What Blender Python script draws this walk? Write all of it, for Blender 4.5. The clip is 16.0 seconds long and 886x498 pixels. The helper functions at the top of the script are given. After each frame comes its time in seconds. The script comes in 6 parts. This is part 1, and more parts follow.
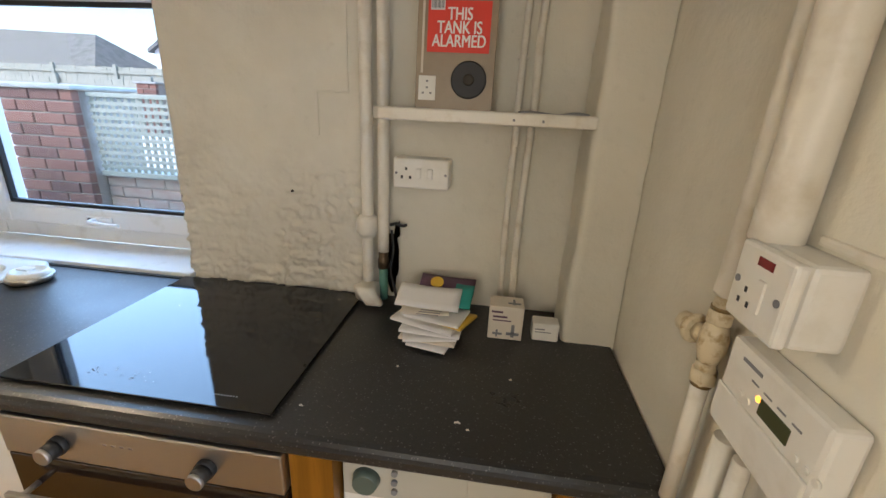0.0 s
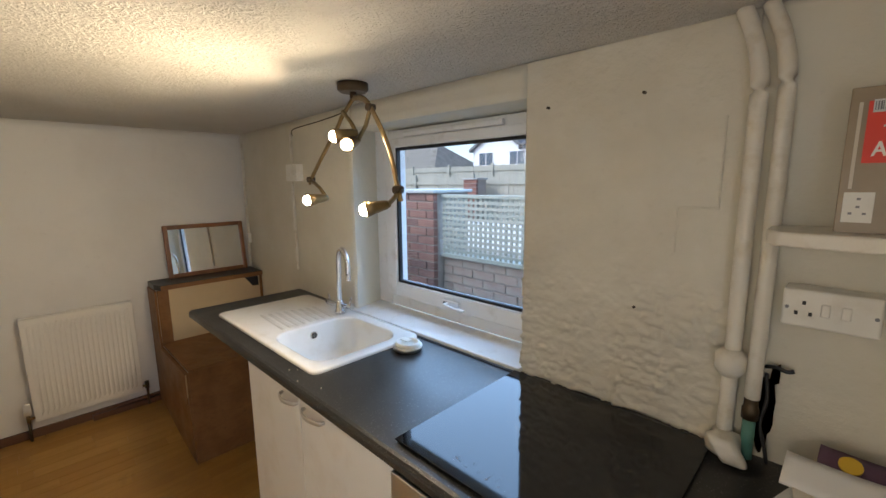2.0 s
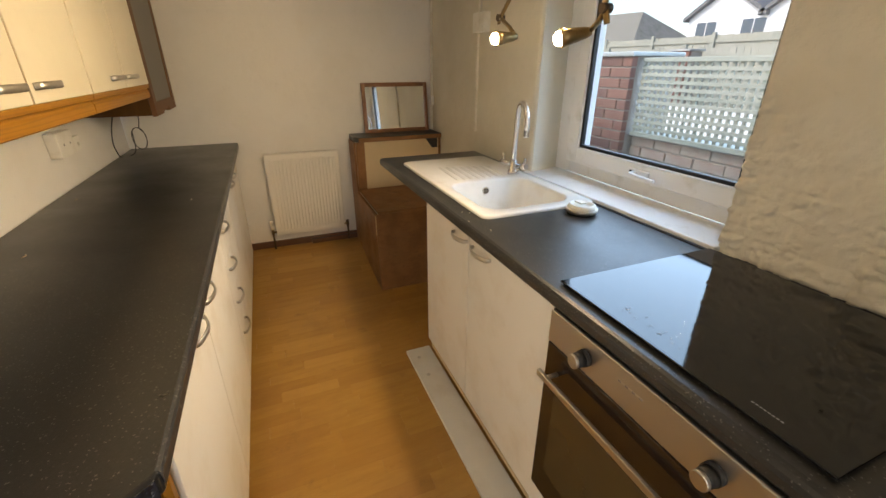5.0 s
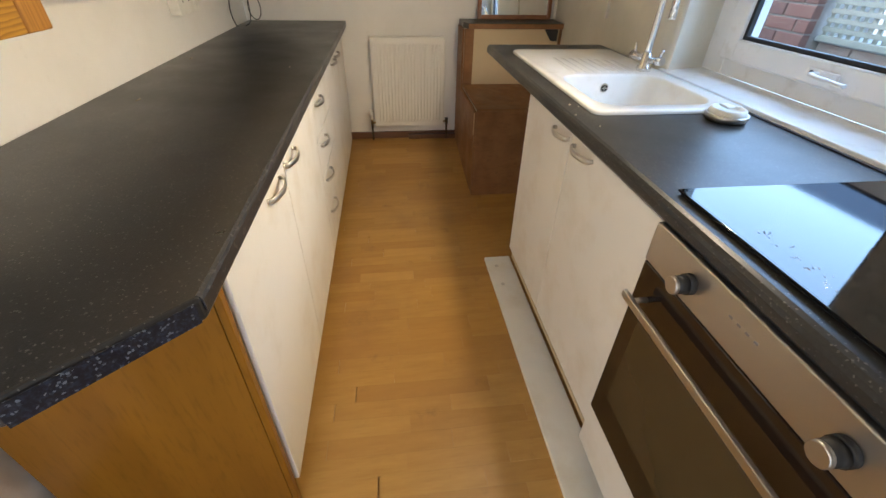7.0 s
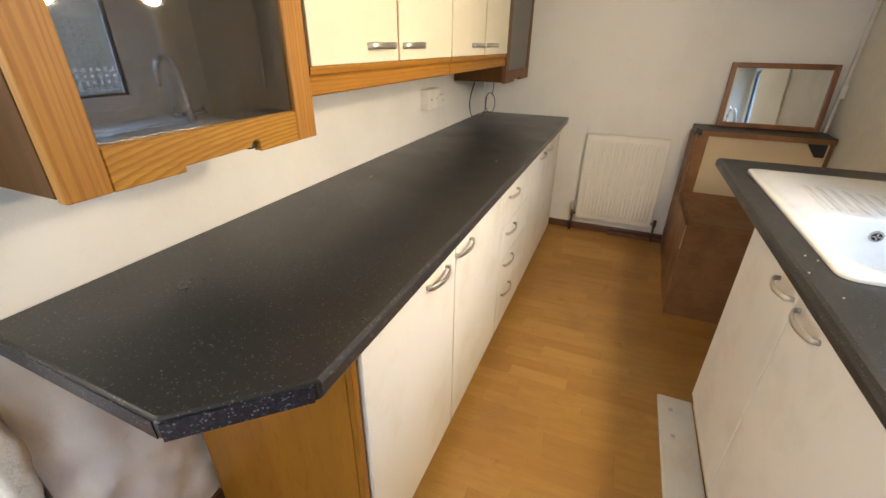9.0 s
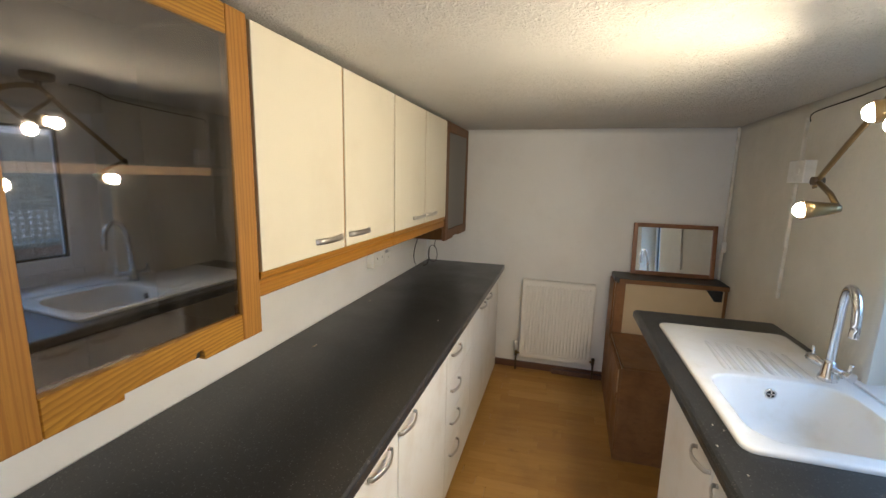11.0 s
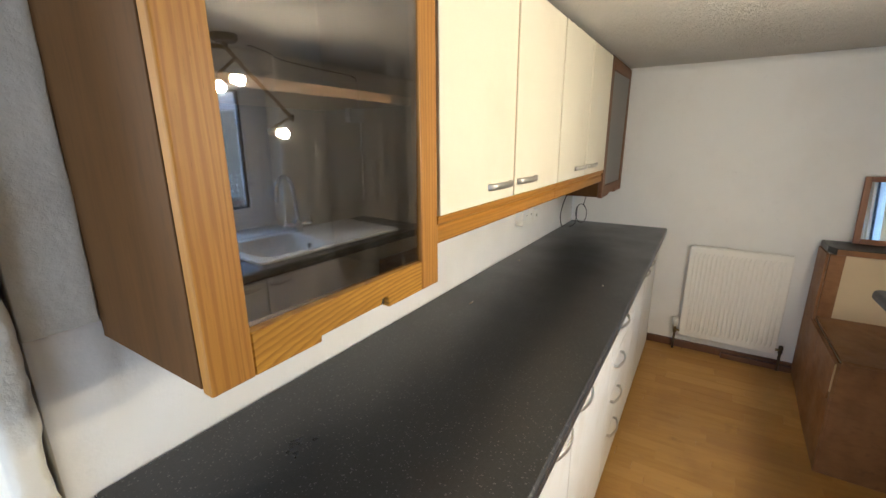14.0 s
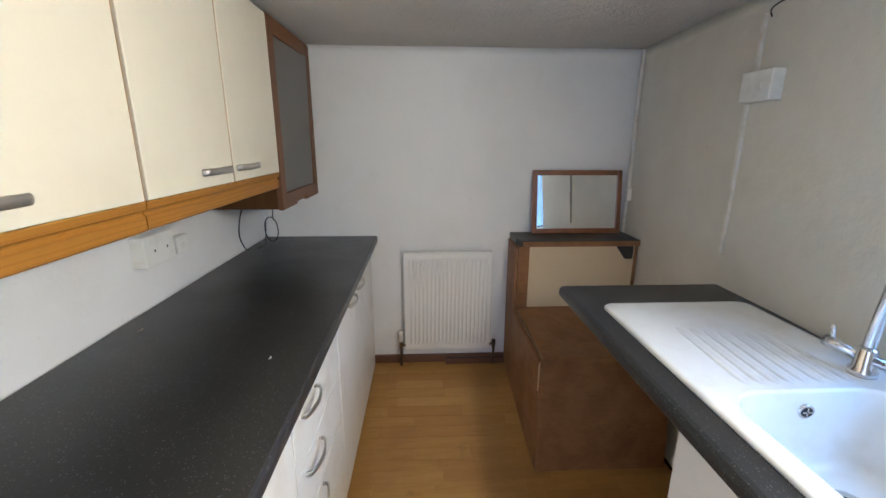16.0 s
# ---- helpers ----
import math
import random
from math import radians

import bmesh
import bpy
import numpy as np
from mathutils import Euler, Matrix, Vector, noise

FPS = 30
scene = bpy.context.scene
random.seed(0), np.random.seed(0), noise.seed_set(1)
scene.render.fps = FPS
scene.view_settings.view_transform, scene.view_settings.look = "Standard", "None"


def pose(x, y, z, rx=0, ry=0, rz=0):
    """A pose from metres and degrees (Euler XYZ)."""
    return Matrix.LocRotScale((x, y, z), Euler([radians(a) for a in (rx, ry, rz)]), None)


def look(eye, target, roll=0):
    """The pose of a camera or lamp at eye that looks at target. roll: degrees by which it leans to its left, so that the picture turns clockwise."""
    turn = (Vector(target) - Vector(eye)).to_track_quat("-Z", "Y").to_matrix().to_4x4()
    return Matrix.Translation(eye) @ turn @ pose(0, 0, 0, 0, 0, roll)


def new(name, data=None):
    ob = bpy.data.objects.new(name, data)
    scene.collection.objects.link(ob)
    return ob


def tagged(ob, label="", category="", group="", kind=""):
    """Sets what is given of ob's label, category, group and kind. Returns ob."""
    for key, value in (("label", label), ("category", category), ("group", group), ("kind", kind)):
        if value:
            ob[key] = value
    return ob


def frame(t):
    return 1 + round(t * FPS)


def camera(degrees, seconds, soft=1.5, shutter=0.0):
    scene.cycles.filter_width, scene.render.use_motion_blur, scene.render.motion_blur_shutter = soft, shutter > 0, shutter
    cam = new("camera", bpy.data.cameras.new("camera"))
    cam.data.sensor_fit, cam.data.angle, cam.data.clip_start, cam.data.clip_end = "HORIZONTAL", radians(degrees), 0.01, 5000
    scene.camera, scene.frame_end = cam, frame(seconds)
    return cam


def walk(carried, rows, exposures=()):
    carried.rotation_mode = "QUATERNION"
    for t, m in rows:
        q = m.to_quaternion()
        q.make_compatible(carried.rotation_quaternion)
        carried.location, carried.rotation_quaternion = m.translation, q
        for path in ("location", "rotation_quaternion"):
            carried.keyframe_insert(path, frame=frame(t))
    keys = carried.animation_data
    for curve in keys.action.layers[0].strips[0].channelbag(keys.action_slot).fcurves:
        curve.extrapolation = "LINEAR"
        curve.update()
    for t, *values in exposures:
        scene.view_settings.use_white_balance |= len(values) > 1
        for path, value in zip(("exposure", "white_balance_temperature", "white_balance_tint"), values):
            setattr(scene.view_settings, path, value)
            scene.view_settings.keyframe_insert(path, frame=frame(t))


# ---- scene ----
cam = camera(93.9, 16.0, soft=1.5)
PATH = [
    (0, (0.633, 0.848, 1.463), (0.404, 2.727, 0.817), 2.8),
    (0.5, (0.627, 0.892, 1.492), (0.18, 2.778, 0.998), 2.3),
    (1, (0.549, 0.842, 1.511), (-0.216, 2.657, 1.162), 1.7),
    (1.5, (0.472, 0.829, 1.545), (-0.624, 2.465, 1.194), -0.0),
    (2, (0.439, 0.824, 1.556), (-0.94, 2.237, 1.237), -0.5),
    (2.5, (0.411, 0.834, 1.56), (-1.196, 1.986, 1.258), -1.1),
    (3, (0.407, 0.853, 1.563), (-1.347, 1.762, 1.259), -1.5),
    (3.5, (0.398, 0.827, 1.571), (-1.413, 1.594, 1.212), -1.4),
    (4, (0.408, 0.84, 1.521), (-1.411, 1.528, 1.051), -1.1),
    (4.5, (0.411, 0.831, 1.472), (-1.358, 1.519, 0.842), -0.3),
    (5, (0.407, 0.806, 1.408), (-1.282, 1.502, 0.592), 0.1),
    (5.2, (0.415, 0.803, 1.389), (-1.244, 1.495, 0.512), 0.3),
    (7.3, (0.314, 0.893, 1.284), (-1.288, 0.996, 0.091), 2.4),
    (7.5, (0.285, 0.908, 1.284), (-1.326, 0.9, 0.097), 2.3),
    (8, (0.274, 0.91, 1.295), (-1.341, 0.635, 0.148), 1.6),
    (8.5, (0.278, 0.916, 1.31), (-1.341, 0.382, 0.265), 0.8),
    (9, (0.269, 0.951, 1.368), (-1.383, 0.265, 0.474), 0.7),
    (9.5, (0.278, 0.982, 1.454), (-1.44, 0.211, 0.779), 0.8),
    (10, (0.294, 0.99, 1.528), (-1.496, 0.233, 1.058), 1.2),
    (10.2, (0.299, 0.966, 1.559), (-1.530, 0.268, 1.145), 1.6),
    (12.3, (0.252, 1.062, 1.541), (-1.668, 0.615, 1.192), 1.1),
    (12.5, (0.248, 1.07, 1.537), (-1.636, 0.524, 1.147), 1.0),
    (13, (0.251, 0.996, 1.491), (-1.539, 0.213, 1.062), 0.8),
    (13.5, (0.253, 0.871, 1.473), (-1.392, -0.167, 1.011), 0.5),
    (14, (0.213, 0.777, 1.477), (-1.423, -0.257, 0.971), -0.4),
    (14.5, (0.127, 0.772, 1.465), (-1.589, -0.122, 0.958), -1.1),
    (15, (-0.08, 0.799, 1.456), (-1.9, 0.132, 0.962), -0.8),
    (15.5, (-0.267, 0.865, 1.447), (-2.172, 0.513, 0.953), -0.2),
    (16, (-0.494, 0.87, 1.441), (-2.426, 0.961, 0.934), 0.2),
]
walk(cam, [(t, look(eye, target, roll)) for t, eye, target, roll in PATH],
     exposures=((0.0, 1.36, 5400, 12), (0.5, 1.35, 5500, 12), (1.5, 1.0, 5550, 12), (2.5, 0.80, 5550, 12), (3.5, 0.74, 5450, 12), (4.0, 0.76, 5350, 12), (5.0, 1.12, 6500, 12), (7.5, 1.36, 5350, 11), (8.0, 1.42, 5500, 11), (9.0, 1.56, 5450, 12), (10.0, 1.25, 5050, 11), (12.5, 1.00, 5150, 11), (14.0, 1.48, 4900, 10), (15.5, 1.30, 4600, 13), (16.0, 1.38, 4450, 12)))

# ---------------------------------------------------------------- light
world = bpy.data.worlds.new("world")
scene.world = world
world.use_nodes = True
wn = world.node_tree
sky = wn.nodes.new("ShaderNodeTexSky")
sky.sky_type, sky.sun_disc = "NISHITA", False
sky.sun_elevation, sky.sun_rotation = radians(42), radians(200)
sky.air_density, sky.dust_density = 1.0, 1.2
wn.links.new(sky.outputs[0], wn.nodes["Background"].inputs[0])
wn.nodes["Background"].inputs[1].default_value = 0.15

sun = new("sun", bpy.data.lights.new("sun", "SUN"))
sun.data.energy, sun.data.angle, sun.data.color = 1.2, radians(20), (1.0, 0.96, 0.9)
sun.matrix_world = look((0, 0, 5), (0.34 * 5, 0.94 * 5, 5 - 4.5))

# bulbs: place, way that the lamp head points
BULBS = [((-0.853, 1.613, 1.714), (-0.45, -0.90, -0.18)), ((-0.798, 1.627, 1.683), (0.40, -0.85, -0.25)),
         ((-1.053, 1.607, 1.491), (-0.1, -0.95, -0.1)), ((-0.644, 1.581, 1.472), (-0.45, -0.85, -0.2))]
for k, (place, way) in enumerate(BULBS):
    w = Vector(way).normalized()
    li = new("bulb_light", bpy.data.lights.new("bulb_light", "SPOT"))
    li.data.energy, li.data.color, li.data.shadow_soft_size = (10.5 if k == 1 else 9.0), (1.0, 0.74, 0.41), 0.022
    li.data.spot_size, li.data.spot_blend = radians(162), 0.8
    p = Vector(place) + w * 0.03
    li.matrix_world = look(p, p + w)

# cool fill lamp added in an assumed opening, unseen behind the camera
cool_fill = new("daylight_from_next_room", bpy.data.lights.new("daylight_from_next_room", "AREA"))
cool_fill.data.shape, cool_fill.data.size, cool_fill.data.size_y = "RECTANGLE", 0.75, 1.7
cool_fill.data.energy, cool_fill.data.color = 5.0, (0.90, 0.95, 1.0)
cool_fill.matrix_world = look((1.12, 0.30, 1.05), (0.0, 0.30, 1.05))

# warm fill lamp added behind the camera to brighten the meter wall
warm_fill = new("light_of_next_room", bpy.data.lights.new("light_of_next_room", "AREA"))
warm_fill.data.shape, warm_fill.data.size, warm_fill.data.size_y = "RECTANGLE", 0.4, 0.6
warm_fill.data.energy, warm_fill.data.color = 3.5, (1.0, 0.81, 0.56)
warm_fill.matrix_world = look((0.36, -0.42, 1.50), (0.95, 1.25, 1.15))

# area lamp added over the yard for brighter skylight and hob reflection
win_light = new("sky_over_window", bpy.data.lights.new("sky_over_window", "AREA"))
win_light.data.shape, win_light.data.size, win_light.data.size_y = "RECTANGLE", 8.0, 3.0
win_light.data.energy, win_light.data.color = 235.0, (0.52, 0.75, 1.0)
win_light.matrix_world = look((-1.20, 3.95, 3.45), (-1.00, 2.05, 1.55))


# ---------------------------------------------------------------- materials
class Mat:
    """A small builder for node materials."""

    def __init__(self, name, color=(0.8, 0.8, 0.8), rough=0.5, metal=0.0, **more):
        self.m = bpy.data.materials.new(name)
        self.m.use_nodes = True
        self.t = self.m.node_tree
        self.n = self.t.nodes
        self.b = self.n["Principled BSDF"]
        self.b.inputs["Base Color"].default_value = (*color, 1)
        self.b.inputs["Roughness"].default_value = rough
        self.b.inputs["Metallic"].default_value = metal
        for key, value in more.items():
            self.b.inputs[key.replace("_", " ")].default_value = value
        self.coord = None
        self.height = None

    def co(self, scale=(1, 1, 1), rot=(0, 0, 0)):
        if self.coord is None:
            self.coord = self.n.new("ShaderNodeTexCoord")
        mp = self.n.new("ShaderNodeMapping")
        mp.inputs["Scale"].default_value = scale
        mp.inputs["Rotation"].default_value = [radians(a) for a in rot]
        self.t.links.new(self.coord.outputs["Object"], mp.inputs[0])
        return mp.outputs[0]

    def noise(self, scale, detail=4, vec=None, rough=0.6, dist=0.0):
        t = self.n.new("ShaderNodeTexNoise")
        t.inputs["Scale"].default_value, t.inputs["Detail"].default_value = scale, detail
        t.inputs["Roughness"].default_value, t.inputs["Distortion"].default_value = rough, dist
        self.t.links.new(vec or self.co(), t.inputs["Vector"])
        return t.outputs["Fac"]

    def wave(self, scale, dist, detail=2, vec=None, axis="X", dscale=1.0):
        t = self.n.new("ShaderNodeTexWave")
        t.bands_direction = axis
        for k, v in (("Scale", scale), ("Distortion", dist), ("Detail", detail), ("Detail Scale", dscale)):
            t.inputs[k].default_value = v
        self.t.links.new(vec or self.co(), t.inputs["Vector"])
        return t.outputs["Fac"]

    def voronoi(self, scale, vec=None, out="Distance"):
        t = self.n.new("ShaderNodeTexVoronoi")
        t.inputs["Scale"].default_value = scale
        self.t.links.new(vec or self.co(), t.inputs["Vector"])
        return t.outputs[out]

    def rnd(self):
        return self.n.new("ShaderNodeObjectInfo").outputs["Random"]

    def ramp(self, fac, stops):
        r = self.n.new("ShaderNodeValToRGB")
        els = r.color_ramp.elements
        while len(els) < len(stops):
            els.new(0.5)
        for e, (p, c) in zip(els, stops):
            e.position = p
            e.color = (*c, 1) if isinstance(c, tuple) else (c, c, c, 1)
        self.t.links.new(fac, r.inputs[0])
        return r.outputs[0]

    def mix(self, fac, a, b, mode="MIX"):
        x = self.n.new("ShaderNodeMix")
        x.data_type, x.blend_type = "RGBA", mode
        for sock, val in ((x.inputs[0], fac), (x.inputs[6], a), (x.inputs[7], b)):
            if isinstance(val, (int, float)):
                sock.default_value = val if sock == x.inputs[0] else (val, val, val, 1)
            elif isinstance(val, tuple):
                sock.default_value = (*val, 1)
            else:
                self.t.links.new(val, sock)
        return x.outputs[2]

    def color(self, sock):
        self.t.links.new(sock, self.b.inputs["Base Color"])
        return self

    def rough(self, sock):
        self.t.links.new(sock, self.b.inputs["Roughness"])
        return self

    def bump(self, sock, strength=0.3, dist=0.002):
        b = self.n.new("ShaderNodeBump")
        b.inputs["Strength"].default_value, b.inputs["Distance"].default_value = strength, dist
        self.t.links.new(sock, b.inputs["Height"])
        if self.height is not None:
            self.t.links.new(self.height, b.inputs["Normal"])
        self.height = b.outputs[0]
        self.t.links.new(self.height, self.b.inputs["Normal"])
        return self


def m_paint(name, base, dirt, rough=0.75, bump=0.5, scale=1.0):
    m = Mat(name, base, rough)
    big = m.noise(1.7 * scale, 5)
    fine = m.noise(30 * scale, 6)
    c = m.mix(m.ramp(big, [(0.42, 0.0), (0.75, 1.0)]), base, dirt)
    c = m.mix(m.ramp(fine, [(0.62, 0.0), (0.85, 0.5)]), c, tuple(x * 0.85 for x in dirt))
    m.color(c).bump(m.noise(9 * scale, 6), bump, 0.012).bump(m.noise(90, 4), 0.25, 0.002)
    return m.m


M = {}
M["wall"] = m_paint("wall_paint", (0.70, 0.668, 0.57), (0.60, 0.562, 0.455))
M["wall_rough"] = m_paint("rough_wall_paint", (0.69, 0.655, 0.555), (0.56, 0.51, 0.40), bump=1.0)
M["bare_plaster"] = m_paint("dirty_bare_plaster", (0.58, 0.56, 0.50), (0.42, 0.40, 0.345), 0.9, 0.3, 2.5)
M["wall_smooth"] = m_paint("smooth_wall_paint", (0.76, 0.74, 0.70), (0.68, 0.65, 0.60), bump=0.3)
m = Mat("textured_ceiling_paint", (0.66, 0.63, 0.56), 0.8)
swirl = m.voronoi(38, m.co((1, 1, 1)))
m.color(m.mix(m.ramp(m.noise(1.3, 4), [(0.4, 0.0), (0.8, 1.0)]), (0.66, 0.63, 0.57), (0.56, 0.53, 0.46)))
m.bump(m.ramp(m.noise(55, 3, dist=1.5), [(0.45, 0.0), (0.62, 1.0)]), 0.8, 0.006).bump(swirl, 0.2, 0.004)
M["ceiling"] = m.m
m = Mat("speckled_black_worktop", (0.03, 0.03, 0.032), 0.42)
m.b.inputs["Specular IOR Level"].default_value = 0.50
spk = m.voronoi(400, out="Color")
sep = m.n.new("ShaderNodeSeparateColor"); m.t.links.new(spk, sep.inputs[0])
c = m.mix(m.ramp(sep.outputs[0], [(0.958, 0.0), (0.985, 0.8)]), m.mix(m.noise(160, 3), (0.012, 0.012, 0.012), (0.031, 0.031, 0.030)), (0.125, 0.12, 0.11))
m.color(c).rough(m.ramp(m.noise(4, 5), [(0.3, 0.27), (0.7, 0.40)])).bump(m.noise(300, 3), 0.35, 0.0006)
M["worktop"] = m.m
m = Mat("worn_worktop_edge", (0.10, 0.10, 0.10), 0.4)
m.color(m.mix(m.ramp(m.noise(75, 6), [(0.56, 0.0), (0.74, 0.8)]), (0.026, 0.026, 0.028), (0.17, 0.165, 0.155)))
M["worn"] = m.m
m = Mat("blue_black_cut_edge", (0.03, 0.035, 0.05), 0.3)
spk = m.voronoi(330, out="Color")
sep = m.n.new("ShaderNodeSeparateColor"); m.t.links.new(spk, sep.inputs[0])
c = m.mix(m.ramp(m.noise(170, 3), [(0.45, 0.0), (0.66, 1.0)]), (0.007, 0.008, 0.013), (0.024, 0.030, 0.050))
m.color(m.mix(m.ramp(sep.outputs[0], [(0.90, 0.0), (0.96, 0.9)]), c, (0.16, 0.18, 0.21)))
M["trim_blue"] = m.m


def m_wood(name, light, dark, grain=(1, 1, 1), rot=(0, 0, 0), rough=0.38, dist=4.0, scale=9, coat=0.15, axis="X", dsc=1.2):
    m = Mat(name, light, rough)
    v = m.co(grain, rot)
    rings = m.wave(scale, dist, 3, v, axis=axis, dscale=dsc)
    pores = m.noise(90, 4, m.co((grain[0] * 3, grain[1], grain[2] * 3)))
    c = m.mix(m.ramp(rings, [(0.2, 0.0), (0.75, 1.0)]), light, dark)
    c = m.mix(m.ramp(pores, [(0.52, 0.0), (0.7, 0.35)]), c, tuple(x * 0.6 for x in dark))
    c = m.mix(m.ramp(m.noise(3, 3), [(0.4, 0.0), (0.8, 0.3)]), c, tuple(x * 0.7 for x in light))
    m.color(c).bump(pores, 0.12, 0.001)
    m.b.inputs["Coat Weight"].default_value = coat
    return m.m




def m_oak(name, light, dark, stretch, ring=None, rough=0.5):
    """Oiled oak: irregular streaks along one axis, open pores, and growth rings cut through where ring names their middle."""
    m = Mat(name, light, rough)
    sx, sz = stretch
    streak = m.noise(1.0, 5, m.co((150 * sx, 150, 150 * sz)), 0.62, 0.6)
    c = m.mix(m.ramp(streak, [(0.36, 0.0), (0.62, 1.0)]), light, tuple((a + b) / 2 for a, b in zip(light, dark)))
    if ring:
        mp = m.n.new("ShaderNodeMapping")
        mp.inputs["Location"].default_value, mp.inputs["Scale"].default_value = ring[0], ring[1]
        m.t.links.new(m.coord.outputs["Object"], mp.inputs[0])
        t = m.n.new("ShaderNodeTexWave")
        t.wave_type, t.rings_direction, t.wave_profile = "RINGS", "Y", "SAW"
        for k, v in (("Scale", ring[2]), ("Distortion", 2.2), ("Detail", 3), ("Detail Scale", 3.0)):
            t.inputs[k].default_value = v
        m.t.links.new(mp.outputs[0], t.inputs["Vector"])
        c = m.mix(m.ramp(t.outputs["Fac"], [(0.35, 0.0), (0.9, 1.0), (1.0, 0.25)]), c, dark)
    else:
        w = m.wave(30, 14, 3, m.co((1, 1, 0.05) if sz < sx else (0.05, 1, 1)), axis="X" if sz < sx else "Z", dscale=0.7)
        c = m.mix(m.ramp(w, [(0.55, 0.0), (0.92, 0.7)]), c, dark)
    pores = m.noise(1.0, 3, m.co((420 * sx * 2, 420, 420 * sz * 2)), 0.7)
    c = m.mix(m.ramp(pores, [(0.60, 0.0), (0.72, 0.5)]), c, tuple(x * 0.5 for x in dark))
    c = m.mix(m.ramp(m.noise(5, 3), [(0.4, 0.0), (0.8, 0.3)]), c, tuple(x * 0.7 for x in light))
    m.color(c).bump(pores, 0.15, 0.0006)
    m.b.inputs["Specular IOR Level"].default_value = 0.35
    return m.m


M["oak_v"] = m_oak("golden_oak_upright", (0.37, 0.178, 0.022), (0.25, 0.105, 0.012), (1.0, 0.035))
M["oak_h"] = m_oak("golden_oak_level", (0.42, 0.215, 0.014), (0.23, 0.098, 0.005), (0.035, 1.0), ((0.05, 0, 0.045), (0.22, 1, 1), 40))
M["oak_pelmet"] = m_oak("golden_oak_pelmet", (0.33, 0.150, 0.009), (0.25, 0.108, 0.006), (0.02, 1.0))
# oak darkened in colour for sides that face away from the light
M["oak_flat"] = m_wood("shaded_oak_side", (0.092, 0.043, 0.009), (0.066, 0.030, 0.006), (1, 1, 0.05), scale=24, dist=2, rough=0.65, coat=0.0)
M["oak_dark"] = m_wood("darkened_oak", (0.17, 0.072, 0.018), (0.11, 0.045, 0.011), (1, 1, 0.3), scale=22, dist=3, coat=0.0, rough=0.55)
M["orange"] = m_wood("orange_wood_panel", (0.255, 0.108, 0.006), (0.20, 0.082, 0.004), (1, 1, 0.05), scale=7, dist=2, rough=0.45)
m = Mat("stained_brown_board", (0.27, 0.118, 0.030), 0.5)
c = m.mix(m.ramp(m.noise(6, 6, dist=0.4), [(0.35, 0.0), (0.68, 1.0)]), (0.26, 0.128, 0.042), (0.18, 0.080, 0.023))
c = m.mix(m.ramp(m.noise(1.0, 5, m.co((14, 14, 60))), [(0.50, 0.0), (0.72, 0.45)]), c, (0.15, 0.060, 0.018))
c = m.mix(m.ramp(m.noise(24, 6), [(0.58, 0.0), (0.74, 0.6)]), c, (0.12, 0.050, 0.018))
m.color(c).rough(m.ramp(m.noise(9, 4), [(0.3, 0.42), (0.7, 0.62)])).bump(m.noise(40, 5), 0.2, 0.001)
M["ply"] = m.m
M["mirror_frame"] = m_wood("dark_wood_frame", (0.23, 0.092, 0.030), (0.15, 0.058, 0.019), (0.3, 1, 1), scale=9, dist=3)
M["shelf_pine"] = m_wood("pale_pine_shelf", (0.52, 0.36, 0.18), (0.44, 0.29, 0.13), (0.1, 1, 1), scale=9, dist=3)
M["skirting"] = m_wood("dark_brown_skirting", (0.12, 0.055, 0.028), (0.07, 0.032, 0.016), (1, 0.1, 1), scale=8, dist=3)

for k in ("oak_flat", "orange"):
    M[k].node_tree.nodes["Principled BSDF"].inputs["Specular IOR Level"].default_value = 0.2
m = Mat("laminate_strip", (0.42, 0.22, 0.085), 0.33)
v = m.co((1, 0.12, 1))
g = m.noise(40, 6, v, 0.65)
c = m.mix(m.ramp(g, [(0.35, 0.0), (0.7, 1.0)]), (0.42, 0.235, 0.050), (0.34, 0.178, 0.034))
c = m.mix(m.ramp(m.rnd(), [(0.0, 0.0), (0.55, 0.1), (1.0, 0.65)]), c, (0.31, 0.150, 0.030))
c = m.mix(m.ramp(m.rnd(), [(0.0, 0.4), (0.25, 0.0), (1.0, 0.0)]), c, (0.50, 0.295, 0.080))
world_at = m.n.new("ShaderNodeNewGeometry").outputs["Position"]
c = m.mix(m.ramp(m.noise(2.4, 6, world_at), [(0.50, 0.0), (0.72, 0.55)]), c, (0.24, 0.115, 0.032))
c = m.mix(m.ramp(m.noise(9, 6, world_at), [(0.62, 0.0), (0.76, 0.5)]), c, (0.16, 0.080, 0.030))
m.color(c).rough(m.ramp(m.noise(6, 5), [(0.3, 0.28), (0.75, 0.48)])).bump(g, 0.05, 0.0008)
M["laminate"] = m.m
M["underfloor"] = Mat("dark_joint", (0.36, 0.19, 0.05), 0.6).m

m = Mat("cream_door", (0.74, 0.69, 0.56), 0.42)
m.color(m.mix(m.ramp(m.noise(3, 5), [(0.45, 0.0), (0.8, 1.0)]), (0.68, 0.63, 0.505), (0.62, 0.56, 0.43))).bump(m.noise(500, 2), 0.15, 0.0004)
M["cream"] = m.m
m = Mat("white_base_door", (0.74, 0.71, 0.64), 0.45)
m.color(m.mix(m.ramp(m.noise(5, 5), [(0.5, 0.0), (0.8, 1.0)]), (0.75, 0.72, 0.65), (0.64, 0.58, 0.47))).bump(m.noise(500, 2), 0.15, 0.0004)
M["white_door"] = m.m
m = Mat("cream_board", (0.62, 0.50, 0.31), 0.6)
